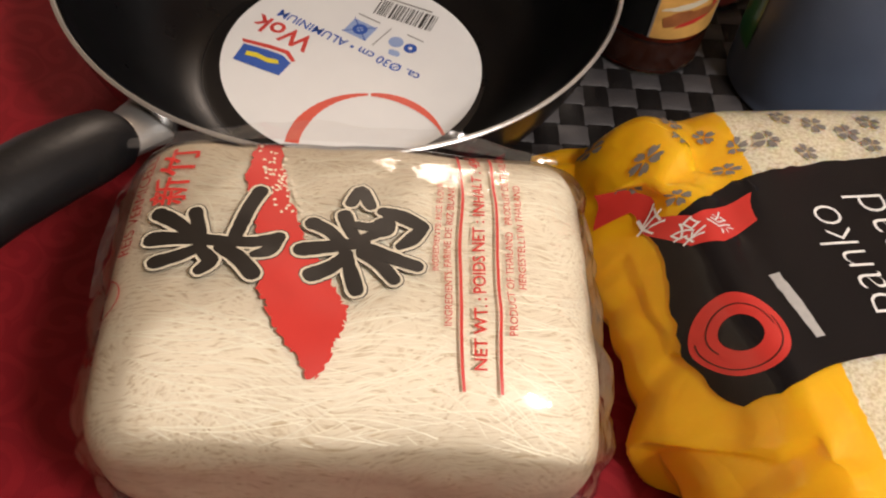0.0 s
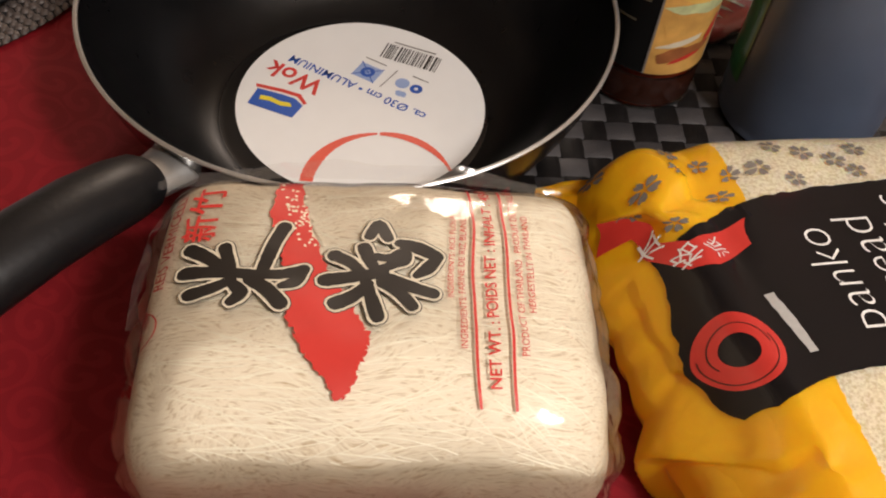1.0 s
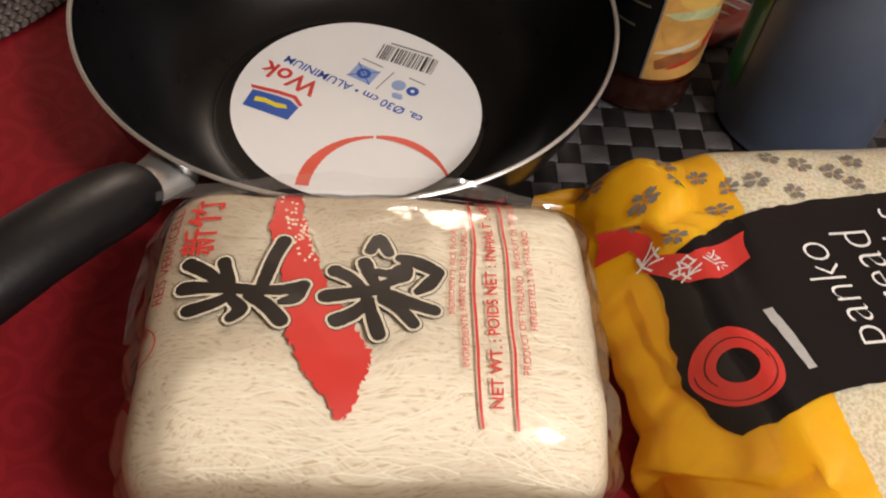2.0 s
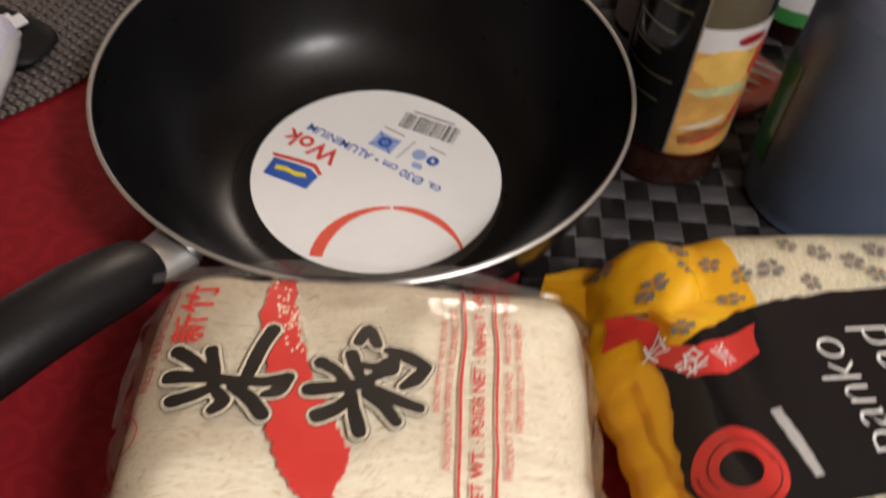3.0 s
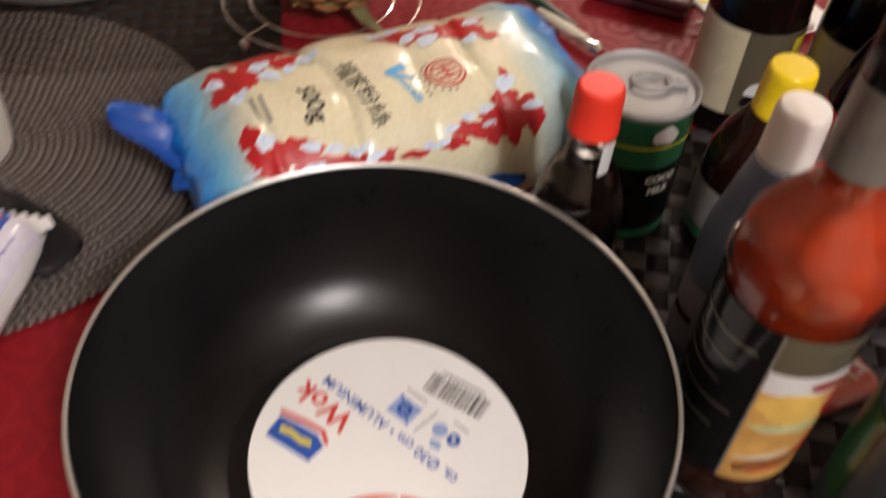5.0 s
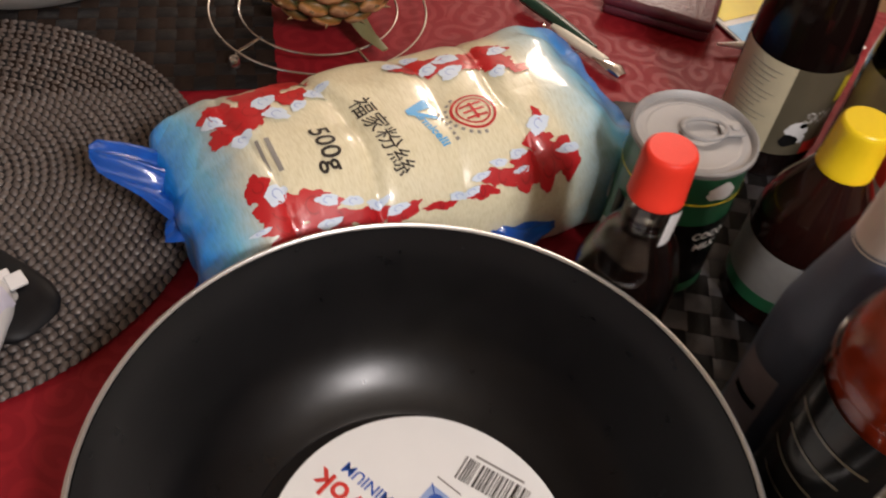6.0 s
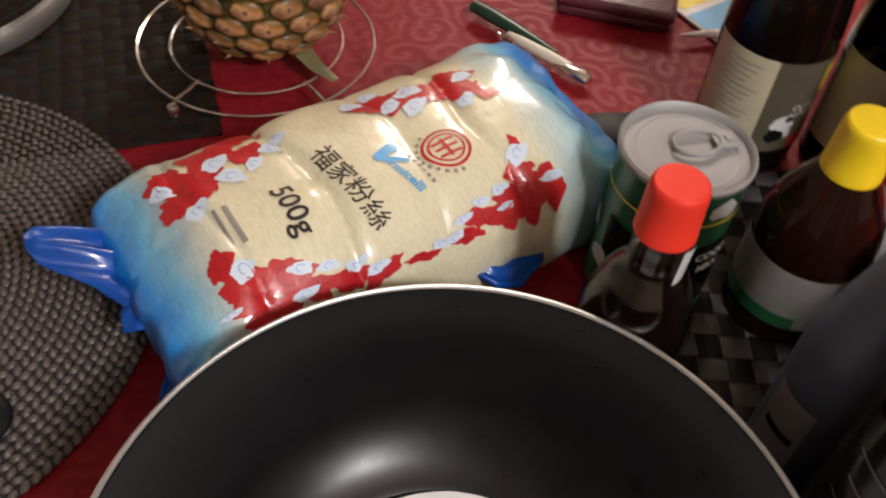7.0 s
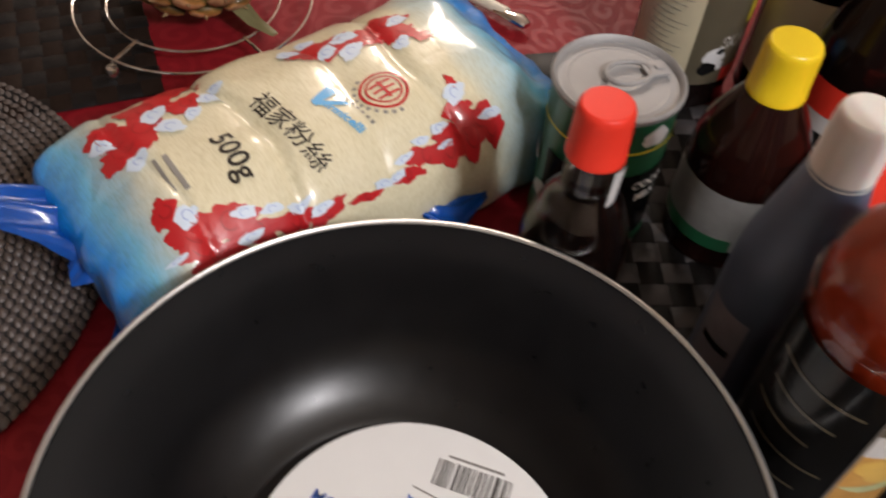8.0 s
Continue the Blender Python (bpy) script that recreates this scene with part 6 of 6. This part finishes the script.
mag = thing("leaflet", 0.262, 0.560, 0.0, 35, "folded colour-printed paper leaflet", "leaflet")
part("sheet", rounded_box(0.110, 0.150, 0.0025, 0.0008, 1), M["paper"], mag, at=pose(-0.020, 0.025, 0))
for bx_, by_, w_, h_, m_ in ((-0.040, 0.060, 0.060, 0.070, "ink_yellow"), (-0.035, -0.010, 0.075, 0.055, "ink_sky"), (-0.035, -0.043, 0.075, 0.008, "ink_green"), (0.018, 0.02, 0.026, 0.09, "ink_white"), (0.018, 0.08, 0.024, 0.02, "ink_red")):
    bm = outline(box_rect(w_, h_))
    part("printed_block", bm, M[m_], mag, at=pose(bx_, by_, 0.0030))
pen = thing("pen", 0.203, 0.502, 0.003, 12, "slim white ballpoint pen", "pen")
part("barrel", tube([(-0.022, 0, 0.004), (0.0, 0, 0.004), (0.09, 0, 0.004)], [0.0012, 0.0036, 0.0040], 10), M["cap_white"], pen)

pot = thing("steel_pot", -0.425, 0.490, 0.004, 0, "polished stainless steel pot on a dark mat", "pot")
part("wall", lathe(curve_profile([(0, 0.004), (0.102, 0.005), (0.108, 0.012), (0.111, 0.022), (0.112, 0.05), (0.113, 0.12), (0.117, 0.125), (0.112, 0.124), (0.109, 0.02), (0.0, 0.012)], 4), 64), M["chrome"], pot, "polished steel wall")
part("foot_band", lathe([(0.100, 0.0), (0.113, 0.0006), (0.1150, 0.004), (0.1150, 0.013), (0.1135, 0.017), (0.1095, 0.0175)], 64), M["alu"], pot, "brushed steel base ring")
part("rim", lathe([(0.1165, 0.1245), (0.1195, 0.1250), (0.1200, 0.1268), (0.1185, 0.1282), (0.1160, 0.1275)], 64), M["chrome"], pot, "rolled steel rim")

box = thing("small_box", 0.104, 0.333, 0.0, 8, "small black plastic box on the tablecloth", "box")
part("case", rounded_box(0.036, 0.028, 0.036, 0.003, 2), M["phone"], box)
part("lid", rounded_box(0.037, 0.029, 0.010, 0.002, 2), M["phone"], box, at=pose(0, 0, 0.0365))

phone_shape = Pillow(0.050, 0.0265, 0.008, 0.008, 3.2, 2.4)
ph = thing("mobile_phone", -0.277, 0.112, 0.0050, -22, "black rounded plastic mobile phone with a silver key", "phone")
part("case", phone_shape.mesh(36), M["phone"], ph)
part("screen", rounded_box(0.036, 0.030, 0.0012, 0.0005, 2), M["label_black"], ph, at=pose(-0.016, 0.0, 0.0152))
part("key", lathe([(0, 0.0022), (0.0042, 0.0021), (0.0056, 0.0014), (0.0058, 0.0)], 24), M["tin"], ph, at=pose(0.024, 0.0, 0.0142))

wafer_shape = Pillow(0.070, 0.044, 0.026, 0.016, 5.0, 2.4, lambda x, y, z: (x + 0.0015 * noise.noise((x * 60, y * 60, z * 60)), y + 0.002 * noise.noise((x * 50, y * 50, 3)), max(0.0006, z)))
wf = thing("wafer_packet", -0.285, 0.040, 0.0060, 94, "white and blue wrapped wafer biscuit packet", "biscuit packet")
part("wrapper", wafer_shape.mesh(30), M["label_white"], wf, "glossy white wrapper")
wsurf = lambda x, y, lift: wafer_shape.at(x, y, True, 0.0008 + lift)
stamp("printed_band", outline([(-0.058, -0.042), (0.056, -0.042), (0.056, -0.026), (0.0, -0.020), (-0.058, -0.026)]), M["ink_lilac"], wf, wsurf, longest=0.006)
stamp("printed_edge", outline([(0.030, -0.026), (0.057, -0.028), (0.057, -0.016), (0.046, -0.018)]), M["ink_blue"], wf, wsurf, lift=0.0008, longest=0.006)
stamp("printed_wafer", outline([(-0.040, -0.014), (0.050, -0.016), (0.050, -0.001), (-0.040, 0.003)]), M["wafer"], wf, wsurf, longest=0.006)
stamp("printed_cream", outline([(-0.040, -0.007), (0.050, -0.009), (0.050, -0.006), (-0.040, -0.004)]), M["ink_cream"], wf, wsurf, lift=0.0010, longest=0.006)
stamp("printed_disc", disc(0, 0.010, n=24), M["ink_yellow"], wf, wsurf, 0.040, 0.022, longest=0.006)
stamp("printed_patch", outline(blob(0.014, 0.008, 0.2, 20, 5)), M["ink_pale"], wf, wsurf, 0.030, 0.010, longest=0.006)
stamp("printed_patch", outline(blob(0.010, 0.004, 0.2, 20, 6)), M["ink_red"], wf, wsurf, 0.044, -0.020, lift=0.0010, longest=0.006)
for k in range(9):
    stamp("printed_bar", outline(box_rect(0.0066, 0.0105)), M["ink_violet"], wf, wsurf, -0.040 + 0.0095 * k, -0.0325 + 0.0002 * k, -12, 0.0010, 0.02)
for k in range(10):
    part("crimp", rounded_box(0.0105, 0.0105, 0.0020, 0.0006, 1), M["label_white"], wf, at=pose(0.071, -0.036 + 0.008 * k, 0.017, 0, -12, 45))

roll = thing("paper_roll", -0.372, 0.186, 0.0055, 0, "white rounded paper roll standing on the round placemat", "paper roll")
part("paper", lathe(curve_profile([(0, 0), (0.040, 0.0006), (0.046, 0.006), (0.048, 0.06), (0.046, 0.112), (0.040, 0.120), (0.012, 0.120), (0.010, 0.10), (0, 0.10)], 4), 48), M["cap_white"], roll)

amber = sauce_bottle(0.284, 0.276, 0.036, 0.205, M["soy"], M["label_black"], 0.0165, 0.026, 0.0140, 0.098, "dark sauce bottle with an orange and white label")
part("label", shell(0.0363, 0.0363, 0.072, 0.094, 120, 420, 48), M["cap_red"], amber, "orange-red label band")
part("label", shell(0.0363, 0.0363, 0.020, 0.072, 120, 420, 48), M["label_white"], amber, "white printed label")
part("print_bar", shell(0.0366, 0.0366, 0.050, 0.060, 215, 290, 20), M["label_black"], amber)

jar = thing("sauce_jar", 0.246, 0.176, 0.004, 0, "small glass jar with an orange-red lid", "jar")
part("glass", lathe(curve_profile([(0, 0), (0.026, 0.0006), (0.029, 0.006), (0.029, 0.07), (0.0255, 0.082), (0.0255, 0.086), (0, 0.086)], 4), 40), M["brown_soy"], jar, "dark filled glass")
part("lid", lathe([(0.0272, 0.083), (0.0278, 0.085), (0.0278, 0.097), (0.0268, 0.1), (0.022, 0.1), (0.021, 0.0985), (0, 0.0985)], 48), M["cap_red"], jar, "orange-red metal lid")
part("label", shell(0.0293, 0.0293, 0.014, 0.062, 150, 400, 40), M["label_white"], jar, "white paper label")
part("emblem", shell(0.0296, 0.0296, 0.030, 0.056, 215, 265, 16), M["ink_red"], jar, "red printed emblem")

sachet_shape = Pillow(0.030, 0.022, 0.008, 0.005, 5.0, 2.2, lambda x, y, z: (x, y, max(0.0006, z + 0.0015 * noise.noise((x * 80, y * 80, 0)))))
sachet = thing("sachet", 0.257, 0.108, 0.0045, 35, "small red and white printed sachet on the woven mat", "sachet")
part("wrapper", sachet_shape.mesh(24), M["ink_red"], sachet)
ssurf = lambda x, y, lift: sachet_shape.at(x, y, True, 0.0008 + lift)
for k in range(4):
    stamp("printed_stripe", outline(blob(0.0022, 0.0130, 0.35, 24, k, 3)), M["ink_cream"], sachet, ssurf, -0.018 + 0.012 * k, 0.002 * (k % 2), 24)
sachet_film = part("film", sachet_shape.mesh(24, 1.0022), M["film_fold"], sachet, "clear crinkled film")
